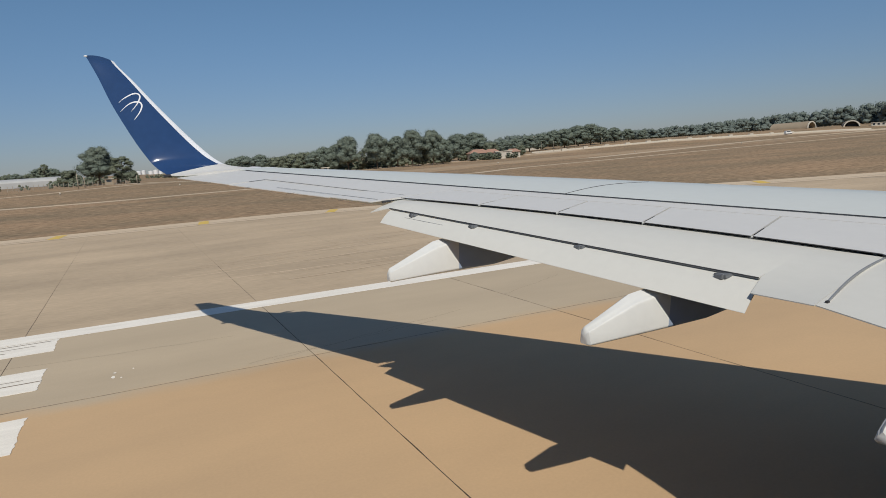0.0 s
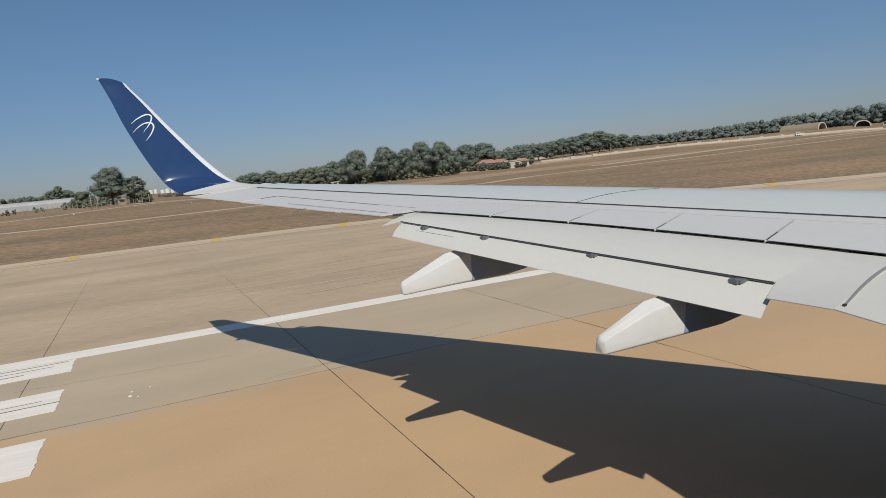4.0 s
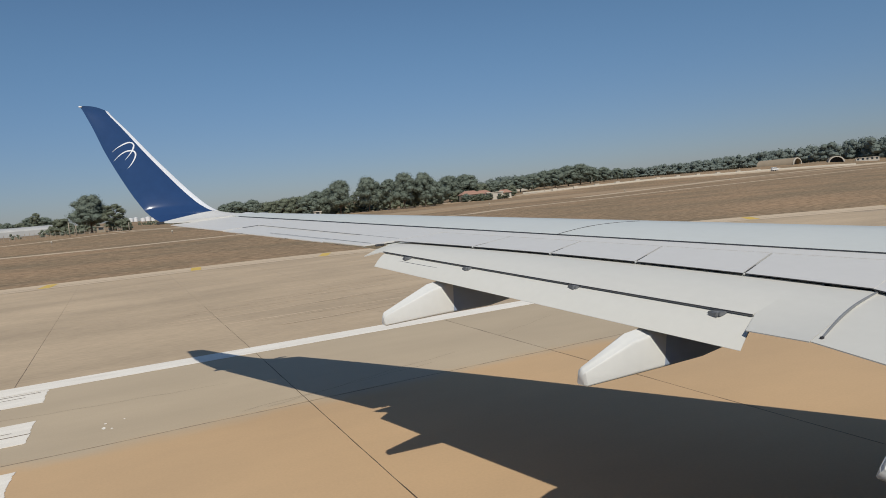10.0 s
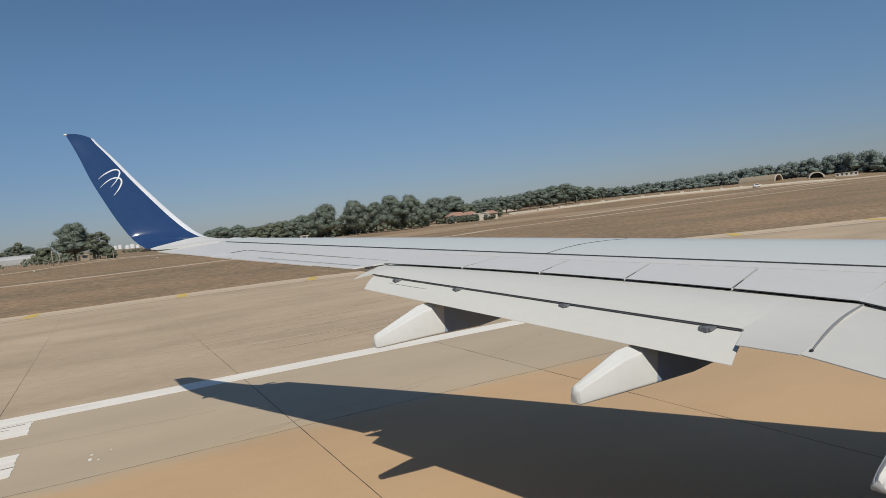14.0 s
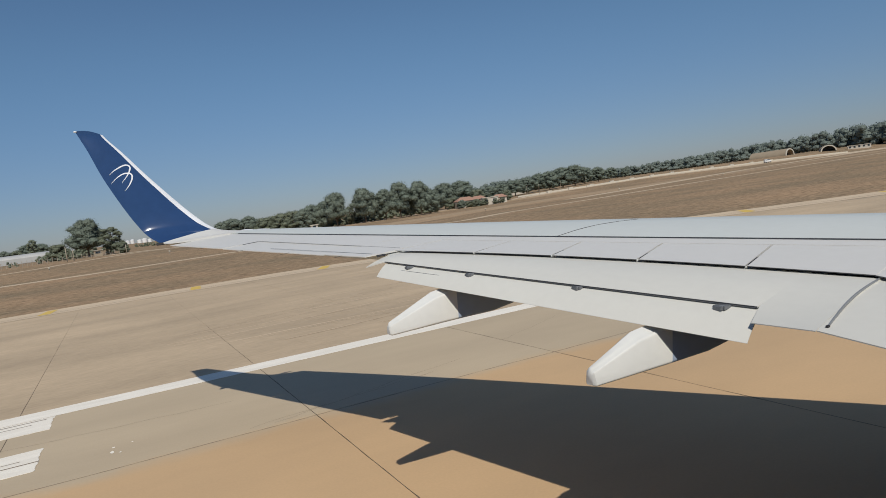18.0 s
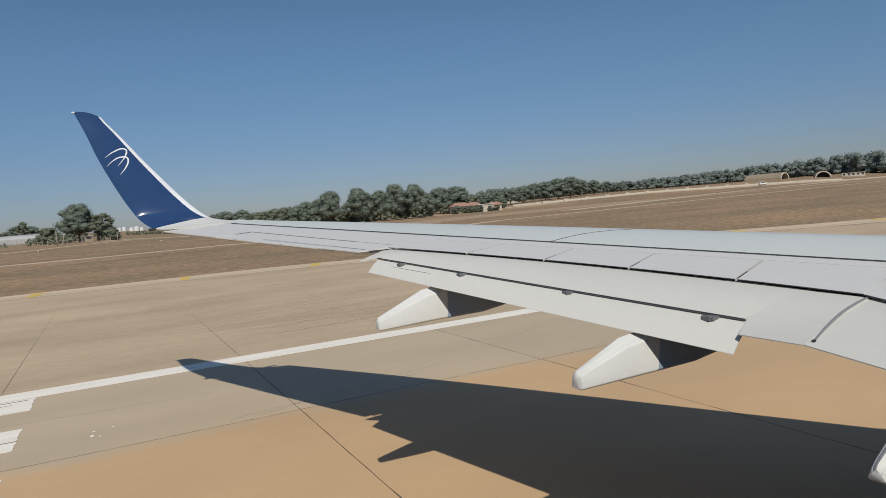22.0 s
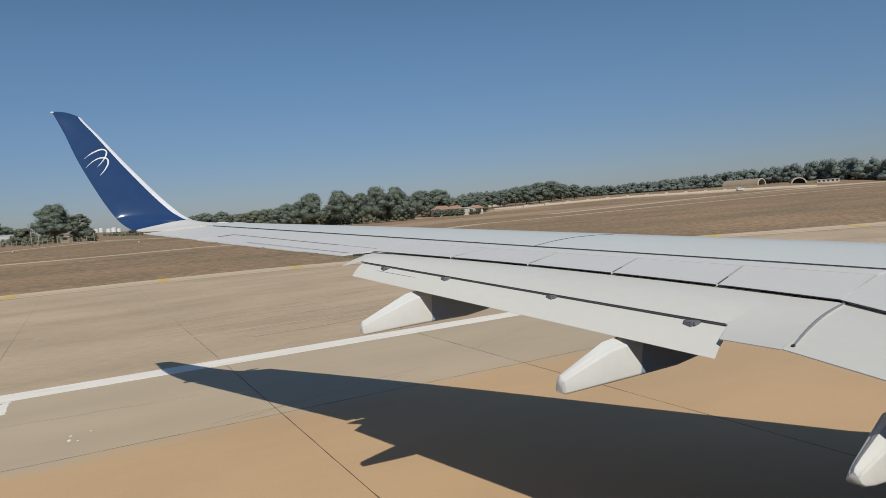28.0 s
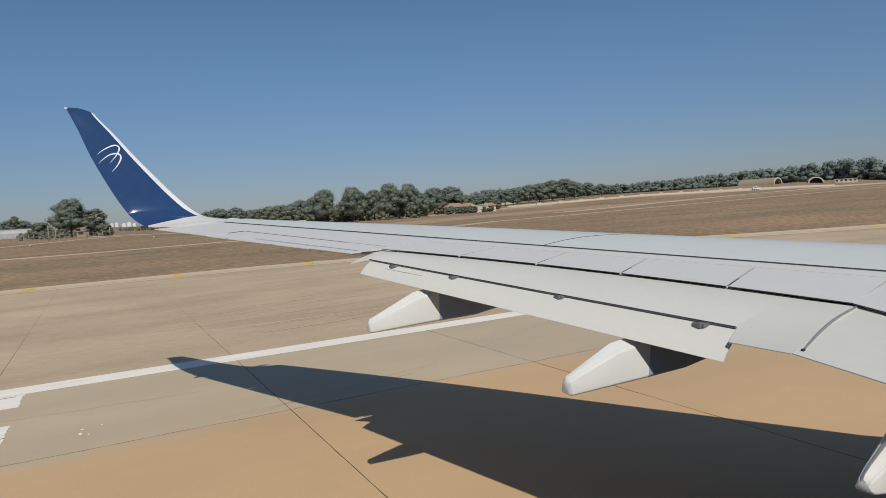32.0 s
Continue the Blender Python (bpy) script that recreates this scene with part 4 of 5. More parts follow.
def house(az, dist, turn, w, d, h, roof, label, windows=3):
    ob = tagged(empty("house"), label, "house", group="houses among the trees")
    bm = bmesh.new()
    box(bm, -w / 2, w / 2, -d / 2, d / 2, -0.5, h)
    part("wall", bm, M_WALL, ob)
    if roof:
        e = 0.5
        v = [(-w / 2 - e, -d / 2 - e, h), (w / 2 + e, -d / 2 - e, h), (w / 2 + e, d / 2 + e, h), (-w / 2 - e, d / 2 + e, h), (-w / 2 + d * 0.3, 0, h + d * 0.26), (w / 2 - d * 0.3, 0, h + d * 0.26)]
        v += [(x, y, z - 0.12) for x, y, z in v[:4]]
        from_lists("roof", v, [(0, 1, 5, 4), (1, 2, 5), (2, 3, 4, 5), (3, 0, 4), (0, 6, 7, 1), (1, 7, 8, 2), (2, 8, 9, 3), (3, 9, 6, 0), (6, 9, 8, 7)], M_ROOF, ob, "red clay tiled hipped roof")
    else:
        bm = bmesh.new()
        box(bm, -w / 2 - 0.3, w / 2 + 0.3, -d / 2 - 0.3, d / 2 + 0.3, h, h + 0.3)
        part("roof", bm, M_RIM, ob, "flat pale roof")
    for i in range(windows):
        x = -w / 2 + w * (i + 0.5) / windows
        bm = bmesh.new()
        box(bm, x - 0.6, x + 0.6, -d / 2 - 0.06, -d / 2 + 0.1, h * 0.35, h * 0.35 + 1.3)
        part("window", bm, M_GLASS, ob)
    return thing_at(ob, az, dist, turn)


house(28.3, 306, -12, 8.5, 6.5, 3.0, True, "pale villa with red tiled roof")
house(29.4, 312, -20, 7, 6, 2.8, True, "pale villa with red tiled roof, partly behind trees")
house(30.4, 300, -25, 7, 6, 3.0, False, "small white flat-roofed house", 2)
house(31.2, 305, -25, 6, 5, 2.6, True, "small pale house with red roof", 2)
house(32.8, 420, -30, 9, 8, 7.8, False, "pale block behind trees", 3)
house(15.4, 258, -10, 2.6, 2.4, 1.7, False, "small shed under the pines", 1)


def shelter(az, dist, turn, r, length, label):
    """An arched aircraft shelter: vault, rim round its open end and a dark sheet for the shaded inside."""
    ob = tagged(empty("aircraft_shelter"), label, "bunker", group="arched shelters")
    n = 20
    arc = lambda k: [(k * r * math.cos(math.pi * i / n), k * r * 0.86 * math.sin(math.pi * i / n)) for i in range(n + 1)]
    out, inn = arc(1.0), arc(0.84)
    v = [(x, y, z) for y in (0, length) for x, z in out] + [(x, y, z) for y in (0, length - 0.5) for x, z in inn]
    m = n + 1
    f = [(i, i + 1, m + i + 1, m + i) for i in range(n)] + [(2 * m + i, 3 * m + i, 3 * m + i + 1, 2 * m + i + 1) for i in range(n)] + [tuple(range(m, 2 * m))]
    from_lists("vault", v, f, M_BUNK, ob)
    v = [(x, y, z) for y in (-0.5, 0.3) for x, z in out] + [(x, y, z) for y in (-0.5, 0.3) for x, z in inn]
    f = [(i, i + 1, m + i + 1, m + i) for i in range(n)] + [(2 * m + i, 3 * m + i, 3 * m + i + 1, 2 * m + i + 1) for i in range(n)] + [(i, 2 * m + i, 2 * m + i + 1, i + 1) for i in range(n)]
    from_lists("rim", v, f, M_RIM, ob, "pale concrete arch")
    # dark sheet across the vault in place of shade inside
    v = [(x, length * 0.3, z) for x, z in inn]
    from_lists("door", v, [tuple(range(m))], M_DARK, ob, "dark sheet for the shaded inside")
    return thing_at(ob, az, dist, turn)


shelter(53.75, 500, 8, 5.2, 25, "earth-coloured arched concrete aircraft shelter")
shelter(56.3, 510, -52, 4.7, 22, "arched concrete aircraft shelter with pale rim")
house(58.2, 520, -55, 13, 5, 2.0, False, "low pale barrack beside the shelters", 5)

# Far left: greenhouses, tanks, hut, fence.
def greenhouse(az, dist, turn, w):
    ob = tagged(empty("greenhouse"), "long low greenhouse under pale sheeting", "greenhouse", group="greenhouses")
    for i in range(4):
        n = 10
        v = [(x, i * 8 + 4 - 4 * math.cos(math.pi * j / n), 2.2 + 1.6 * math.sin(math.pi * j / n)) for x in (-w / 2, w / 2) for j in range(n + 1)]
        v += [(x, i * 8 + y, 0) for x in (-w / 2, w / 2) for y in (0, 8)]
        m = n + 1
        f = [(j, j + 1, m + j + 1, m + j) for j in range(n)] + [(2 * m, 0, m, 2 * m + 2), (2 * m + 1, 2 * m + 3, 2 * m - 1, n), tuple(range(m)) + (2 * m + 1, 2 * m), tuple(range(m, 2 * m)) + (2 * m + 3, 2 * m + 2)]
        from_lists("bay", v, f, M_SHEET, ob)
    return thing_at(ob, az, dist, turn)


greenhouse(-6.6, 330, 4, 40)
greenhouse(-14, 360, 4, 50)


def tank(az, dist, r, h):
    bm = bmesh.new()
    cyl(bm, (0, 0, 0), r, r, h, 20)
    cyl(bm, (0, 0, h), r, r * 0.2, r * 0.25, 20)
    ob = tagged(empty("storage_tank"), "white cylindrical storage tank far off", "tank", group="storage tanks")
    part("shell", bm, M_TANK, ob, smooth=False)
    return thing_at(ob, az, dist, 0, -0.3)


for i in range(7):
    tank(0.35 + i * 0.36 + (0.15 if i > 3 else 0), 700 + 15 * (i % 2), 1.9 + 0.3 * (i % 3), 3.2 + 0.8 * (i % 2))


def hut():
    ob = tagged(empty("guard_hut"), "small yellowish guard hut with dark window", "hut")
    bm = bmesh.new()
    box(bm, -1.1, 1.1, -0.9, 0.9, -0.3, 1.6)
    part("wall", bm, M_BUNK, ob)
    bm = bmesh.new()
    box(bm, -1.35, 1.35, -1.15, 1.15, 1.6, 1.75, 0.03)
    part("roof", bm, M_RIM, ob)
    bm = bmesh.new()
    box(bm, -0.8, 0.8, -0.96, -0.85, 0.75, 1.35)
    part("window", bm, M_GLASS, ob)
    return thing_at(ob, -1.05, 222, 5)


hut()


def fence(az0, az1, dist, n):
    ob = tagged(empty("fence"), "pale concrete post fence along the field", "fence")
    x0, y0, z0 = spot(az0, dist)
    ob.location = (x0, y0, z0)
    mesh = None
    for i in range(n):
        x, y, z = spot(az0 + (az1 - az0) * i / (n - 1), dist)
        if mesh is None:
            bm = bmesh.new()
            box(bm, -0.06, 0.06, -0.06, 0.06, -0.4, 1.6)
            p = part("post", bm, M_POST, ob)
            mesh = p.data
        else:
            p = new("post", mesh)
            p.parent = ob
        p.location = (x - x0, y - y0, z - z0 - 0.35 * rng.random())
    for hgt in (0.4, 0.8, 1.15):
        bm = bmesh.new()
        xe, ye, ze = spot(az1, dist)
        a, b = Vector((0, 0, hgt)), Vector((xe - x0, ye - y0, ze - z0 + hgt))
        cyl(bm, a, 0.012, 0.012, (b - a).length, 5, (b - a).to_track_quat("Z", "Y").to_matrix().to_4x4())
        part("wire", bm, M_STRUT, ob)


fence(-7.6, 0.4, 214, 26)



def wooden_pole(az, dist, h):
    ob = tagged(empty("wooden_pole"), "weathered wooden pole beside the fence", "pole", group="wooden poles")
    bm = bmesh.new()
    cyl(bm, (0, 0, -0.4), 0.13, 0.09, h + 0.4, 9)
    part("shaft", bm, M_POST, ob, smooth=True)
    bm = bmesh.new()
    cyl(bm, (0, 0, h), 0.10, 0.03, 0.12, 9)
    part("cap", bm, M_STRUT, ob)
    thing_at(ob, az, dist)


wooden_pole(-3.15, 200, 3.9)
wooden_pole(-2.70, 204, 2.9)
wooden_pole(0.9, 216, 2.4)

# Dirt tracks and roads across the field.
ribbon("track", [(-260, 150), (-60, 134), (-20, 129.5), (-12, 128), (-4, 127), (5, 128), (20, 131), (45, 122), (63, 118), (78, 127), (90, 129), (107, 131), (131, 137), (151, 141), (174, 145), (212, 153), (256, 161), (320, 168), (600, 175)], 3.4, -0.042, M_PATH, "pale dirt track across dry grass", "track")
ribbon("perimeter_road", [(70, 262), (120, 272), (200, 284), (260, 282), (310, 268), (355, 263), (400, 252), (450, 247), (600, 236), (900, 225)], 10, -0.03, M_PATH, "pale concrete perimeter road", "road")
ribbon("verge", [(60, 170), (80, 180), (120, 192), (160, 200), (210, 206), (260, 206), (330, 202), (500, 196)], 20, -0.045, M_VERGE, "strip of paler straw-coloured grass", "ground")
ribbon("dirt_path", [(120, 158), (160, 174), (198, 191), (232, 207), (268, 222), (328, 238), (391, 246), (500, 236)], 7, -0.036, M_PATH, "narrow pale dirt path beside the far road", "track")
ribbon("fence_track", [(-90, 160), (-27, 175), (-17, 181), (-8, 190), (2, 201), (14, 214), (30, 224)], 2.6, -0.04, M_PATH, "pale dirt track beside the post fence", "track")
ribbon("dirt_patch", [(-2, 216), (4, 218), (14, 222), (30, 228)], 9, -0.04, M_PATH, "worn pale earth patch", "ground")


ribbon("bare_bank", [(40, 222), (62, 236), (90, 250), (125, 262), (165, 270), (205, 268)], 22, -0.035, M_EARTH, "bare orange earth bank before the pines", "ground")
ribbon("bare_bank", [(60, 150), (90, 168), (130, 178), (180, 186), (240, 182)], 12, -0.038, M_EARTH, "strip of bare orange earth across the field", "ground")


def far_wall():
    """A low pale wall with coping, bay by bay, along the far road."""
    ob = tagged(empty("boundary_wall"), "long low pale concrete wall along the far road", "wall")
    line = [(188, 292), (201, 288), (229, 283), (271, 281), (302, 273), (343, 269), (383, 263), (400, 255)]
    for (ax, ay), (bx, by) in zip(line, line[1:]):
        v = []
        for x, y in ((ax, ay), (bx, by)):
            z = terrain(x, y)
            v += [(x, y - 0.15, z - 0.3), (x, y + 0.15, z - 0.3), (x, y + 0.15, z + 0.7), (x, y - 0.15, z + 0.7)]
        from_lists("wall_bay", v, [(0, 4, 7, 3), (3, 7, 6, 2), (2, 6, 5, 1), (0, 3, 2, 1), (4, 5, 6, 7)], M_RIM, ob)


far_wall()


def lamp_post(az, dist):
    ob = tagged(empty("lamp_post"), "thin grey lamp post by the far road", "lamp post", group="lamp posts")
    bm = bmesh.new()
    cyl(bm, (0, 0, -0.3), 0.08, 0.05, 5.2, 8)
    part("pole", bm, M_POST, ob)
    bm = bmesh.new()
    box(bm, -0.1, 0.5, -0.10, 0.10, 4.85, 4.95, 0.02)
    part("lamp_head", bm, M_RIM, ob)
    thing_at(ob, az, dist)


for az in (33.6, 34.6, 36.4, 38.5):
    lamp_post(az, 350)


def small_light(x, y):
    ob = tagged(empty("edge_light", (x, y, terrain(x, y))), "small white marker light on a short post", "marker light", group="marker lights")
    bm = bmesh.new()
    cyl(bm, (0, 0, -0.1), 0.07, 0.07, 0.6, 8)
    part("stem", bm, M_POST, ob)
    bm = bmesh.new()
    cyl(bm, (0, 0, 0.4), 0.20, 0.14, 0.34, 10)
    part("lens", bm, M_RIM, ob, smooth=True)
    return ob


for x, y in ((-12.5, 163), (11.5, 167), (44, 150), (95, 165), (150, 172), (205, 178)):
    small_light(x, y)

# ---- further along the runway ----


def lattice_mast(x, y):
    """Red and white lattice mast: four legs, rungs and braces, bay by bay."""
    ob = tagged(empty("lattice_mast", (x, y, terrain(x, y))), "red and white steel lattice mast", "mast")
    w, bay = 0.55, 2.1
    for b in range(10):
        mat = M_TANK if b % 2 else M_RED
        v, f = [], []
        z0, z1 = b * bay - (0.3 if b == 0 else 0), (b + 1) * bay
        corners = [(-w, -w), (w, -w), (w, w), (-w, w)]
        for i, (cx, cy) in enumerate(corners):
            nx, ny = corners[(i + 1) % 4]
            limb(v, f, (cx, cy, z0), (cx, cy, z1), 0.06, 0.06, 5)
            limb(v, f, (cx, cy, z1), (nx, ny, z1), 0.035, 0.035, 4)
            limb(v, f, (cx, cy, max(0, z0)), (nx, ny, z1), 0.03, 0.03, 4)
        from_lists("bay", v, f, mat, ob, "red painted bay" if mat is M_RED else "white painted bay")
    bm = bmesh.new()
    box(bm, -0.9, 0.9, -0.9, 0.9, 16.6, 16.75)
    part("platform", bm, M_STRUT, ob)
    bm = bmesh.new()
    cyl(bm, (0, 0, 21), 0.09, 0.09, 1.2, 8)
    part("lamp", bm, M_RED, ob)


lattice_mast(377, 150)


def striped_hut(x, y, turn, w, d, h, label):
    ob = tagged(empty("equipment_hut"), label, "hut", group="equipment huts")
    n = 6
    for i in range(n):
        bm = bmesh.new()
        a, b = -w / 2 + w * i / n, -w / 2 + w * (i + 1) / n
        box(bm, a, b - 0.004, -d / 2, d / 2, -0.2, h)
        part("wall_panel", bm, M_RED if i % 2 == 0 else M_TANK, ob)
    bm = bmesh.new()
    box(bm, -w / 2 - 0.15, w / 2 + 0.15, -d / 2 - 0.15, d / 2 + 0.15, h, h + 0.18, 0.03)
    part("roof", bm, M_RIM, ob)
    bm = bmesh.new()
    box(bm, -0.45, 0.45, -d / 2 - 0.05, -d / 2 + 0.05, 0, 1.95)
    part("door", bm, M_WALL, ob)
    ob.matrix_basis = pose(x, y, terrain(x, y), 0, 0, turn)


striped_hut(369, 138, 20, 7.5, 3, 3.0, "red and white striped equipment hut at a mast's foot")
striped_hut(341, 112, 10, 5, 2.8, 2.8, "red and white striped equipment hut on dry grass")


def guidance_sign(x, y, w, cells, label):
    """A low box sign on two legs; its writing is too small to read, so plain bars stand for it."""
    ob = tagged(empty("taxiway_sign", (x, y, terrain(x, y))), label, "sign", group="taxiway signs")
    for s in (-0.35, 0.35):
        bm = bmesh.new()
        box(bm, -0.05, 0.05, s * w - 0.05, s * w + 0.05, -0.15, 0.35)
        part("leg", bm, M_STRUT, ob)
    bm = bmesh.new()
    box(bm, -0.14, 0.14, -w / 2 - 0.06, w / 2 + 0.06, 0.32, 1.28, 0.02)
    part("case", bm, M_TANK, ob)
    total = sum(c[1] for c in cells)
    y0 = -w / 2
    for mat, share, ink in cells:
        y1 = y0 + w * share / total
        bm = bmesh.new()
        box(bm, -0.165, -0.142, y0 + 0.02, y1 - 0.02, 0.38, 1.22)
        face = part("face", bm, mat, ob)
        n = max(1, int((y1 - y0) / 0.45))
        for i in range(n):
            c = y0 + (y1 - y0) * (i + 0.5) / n
            bm = bmesh.new()
            box(bm, -0.178, -0.167, c - 0.10, c + 0.10, 0.55, 1.05)
            part("writing_bar", bm, ink, face)
        y0 = y1


guidance_sign(396, 94, 3.4, [(M_TANK, 1, M_SIGN), (M_SIGN, 1, M_YELLOW), (M_RED, 2, M_TANK)], "red and black lit taxiway sign with white end")
guidance_sign(396, 71, 4.4, [(M_TANK, 1, M_SIGN), (M_SIGN, 1, M_YELLOW), (M_YELLOW, 2.4, M_SIGN)], "yellow and black lit taxiway sign")
guidance_sign(438, 88, 3.0, [(M_RED, 2, M_TANK), (M_SIGN, 0.8, M_YELLOW)], "red lit taxiway sign")
guidance_sign(442, 69, 3.6, [(M_YELLOW, 2.6, M_SIGN), (M_SIGN, 0.8, M_YELLOW)], "yellow lit taxiway sign")
guidance_sign(462, 111, 3.4, [(M_RED, 2, M_TANK), (M_SIGN, 1, M_YELLOW)], "red lit taxiway sign beyond the turn-off")
guidance_sign(462, 84, 4.2, [(M_YELLOW, 2.4, M_SIGN), (M_SIGN, 1, M_YELLOW)], "yellow lit taxiway sign beyond the turn-off")


def slope_light(x, y):
    ob = tagged(empty("approach_light_unit", (x, y, terrain(x, y))), "pale box-shaped approach slope light on legs", "light unit", group="approach slope lights")
    bm = bmesh.new()
    box(bm, -0.55, 0.55, -0.5, 0.5, 0.45, 0.85, 0.04)
    part("housing", bm, M_RIM, ob)
    for sx in (-0.4, 0.4):
        for sy in (-0.35, 0.35):
            bm = bmesh.new()
            cyl(bm, (sx, sy, -0.1), 0.04, 0.04, 0.58, 6)
            part("leg", bm, M_STRUT, ob)
    bm = bmesh.new()
    box(bm, -0.58, -0.552, -0.38, 0.38, 0.52, 0.78)
    part("lens", bm, M_GLASS, ob)


for y in (60.6, 49.5, 41.5, 35.0):
    slope_light(362, y)
ribbon("worn_ground", [(352, 36), (358, 42), (364, 50), (372, 56)], 9, 0.0, M_PATH, "pale worn ground round the light units", "ground")


def marker_post(x, y):
    ob = tagged(empty("marker_post", (x, y, terrain(x, y))), "short white marker post with square head", "post", group="marker posts")
    bm = bmesh.new()
    box(bm, -0.14, 0.14, -0.14, 0.14, -0.1, 0.95, 0.02)
    part("body", bm, M_TANK, ob)
    bm = bmesh.new()
    box(bm, -0.05, 0.05, -0.05, 0.05, 0.95, 1.06)
    part("neck", bm, M_STRUT, ob)
    bm = bmesh.new()
    box(bm, -0.16, 0.16, -0.16, 0.16, 1.06, 1.34, 0.02)
    part("head", bm, M_TANK, ob)


marker_post(514, 35.4)
marker_post(518, 33.1)


def drain(x, y):
    bm = bmesh.new()
    box(bm, -0.6, 0.6, -0.35, 0.35, -0.05, 0.03)
    ob = tagged(empty("drain_cover", (x, y, 0)), "dark drain cover let into the shoulder", "drain", group="drain covers")
    part("frame", bm, M_JOINT, ob)
    for i in range(6):
        bm = bmesh.new()
        box(bm, -0.55 + 0.19 * i, -0.45 + 0.19 * i, -0.3, 0.3, 0.03, 0.045)
        part("bar", bm, M_STRUT, ob)


for x, y in ((154, 22.4), (86, 25.0), (386, 27.5), (394, 31), (224, 23)):
    drain(x, y)

shelter(66.0, 590, -20, 8.0, 28, "arched concrete aircraft shelter far along the field")
house(45.0, 640, -40, 14, 8, 5, False, "pale flat-roofed hall behind the field", 4)


def service_vehicle(x, y, turn, mat, label):
    """A small van far off on the perimeter road."""
    ob = tagged(empty("van"), label, "van", group="vehicles on the perimeter road")
    bm = bmesh.new()
    box(bm, -2.1, 2.1, -0.85, 0.85, 0.45, 1.25, 0.12)
    box(bm, -2.0, 1.2, -0.8, 0.8, 1.2, 2.0, 0.15)
    part("body", bm, mat, ob, smooth=False)
    bm = bmesh.new()
    box(bm, -1.6, 1.0, -0.83, 0.83, 1.4, 1.8)
    part("window", bm, M_GLASS, ob)
    for sx in (-1.3, 1.3):
        for sy in (-0.8, 0.62):
            bm = bmesh.new()
            cyl(bm, (sx, sy, 0.36), 0.36, 0.36, 0.2, 14, Matrix.Rotation(radians(-90), 4, "X"))
            part("wheel", bm, M_BLACK, ob)
    ob.matrix_basis = pose(x, y, terrain(x, y) + 0.04, 0, 0, turn)


service_vehicle(338, 262, -10, M_TANK, "white van on the pale perimeter road")
service_vehicle(505, 243, -8, M_TANK, "white van far along the perimeter road")


def blast_block(x, y):
    bm = bmesh.new()
    box(bm, -1.4, 1.4, -0.6, 0.6, -0.3, 1.1, 0.08)
    ob = tagged(empty("concrete_block", (x, y, terrain(x, y))), "pale concrete block along the far road", "block", group="concrete blocks")
    part("body", bm, M_RIM, ob)


for i in range(12):
    t = i / 11
    blast_block(203 + 145 * t, 285.5 - 18 * t + 4 * math.sin(math.pi * t))

# ---- markings ----


def paint(name, x0, x1, y0, y1, z, mat, label, category="marking", group=""):
    v = [(x0, y0, z), (x1, y0, z), (x1, y1, z), (x0, y1, z)]
    v += [(x, y, z - 0.004) for x, y, z in v]
    ob = from_lists(name, v, [(0, 1, 2, 3), (0, 4, 5, 1), (1, 5, 6, 2), (2, 6, 7, 3), (3, 7, 4, 0)], mat)
    return tagged(ob, label, category, group, "structure")


paint("edge_line", -300, 900, 19.5, 20.42, 0.008, M_WHITE, "worn white runway edge line")

# Taxiway-edge strip with yellow bars along the paved shoulder's rim.
rim_line = [(x, strip_y(x) + 1.4) for x in apron_line]
ribbon("shoulder_strip", rim_line, 4.6, 0.012, M_STRIP, "pale concrete rim of the shoulder", "pavement")
ribbon("rim_joint", [(x, y - 0.9) for x, y in rim_line], 0.07, 0.016, M_CRACK, "dark joint along the rim", "pavement")
for i in range(12):
    x = -5.0 + 10.4 * (i - 4)
    y = strip_y(x) + 1.5
    along = Vector((1, (strip_y(x + 1) - strip_y(x - 1)) / 2, 0)).normalized()
    across = Vector((-along.y, along.x, 0))
    c = Vector((x, y, 0.02))
    v = [c - along * 0.55 - across * 1.7, c + along * 0.25 - across * 1.7, c + along * 0.60 + across * 1.7, c - along * 0.15 + across * 1.7]
    tagged(from_lists("shoulder_bar", v, [(0, 1, 2, 3)], M_YELLOW), "faded yellow bar painted on the pale rim", "marking", "yellow shoulder bars", "structure")

# Start-of-runway keys behind the wing's shadow, with ragged ends and dark streaks left by grooving.
rk = random.Random(12)


def worn_key(x0, x1, y0, y1, label):
    n = 44
    ys = [y0 + (y1 - y0) * i / n for i in range(n + 1)]
    edge_pts = [(x1 + 0.06 * noise.noise((y * 1.1, x1, 2.0)) + 0.035 * noise.noise((y * 4.3, x1, 5.0)) + rk.uniform(-0.012, 0.012), y) for y in ys]
    v = [(x0, y0, 0.008)] + [(x, y, 0.008) for x, y in edge_pts] + [(x0, y1, 0.008)]
    m = len(v)
    v += [(x, y, 0.002) for x, y, z in v]
    f = [tuple(range(m))] + [(i, m + i, m + (i + 1) % m, (i + 1) % m) for i in range(m)]
    return tagged(from_lists("threshold_key", v, f, M_WHITE), label, "marking", "threshold bars", "structure")


for y0, y1 in ((18.10, 19.46), (14.78, 16.42), (11.40, 13.10), (8.05, 9.75)):
    worn_key(-33, -1.95, y0, y1, "broad white runway marking bar with ragged end")
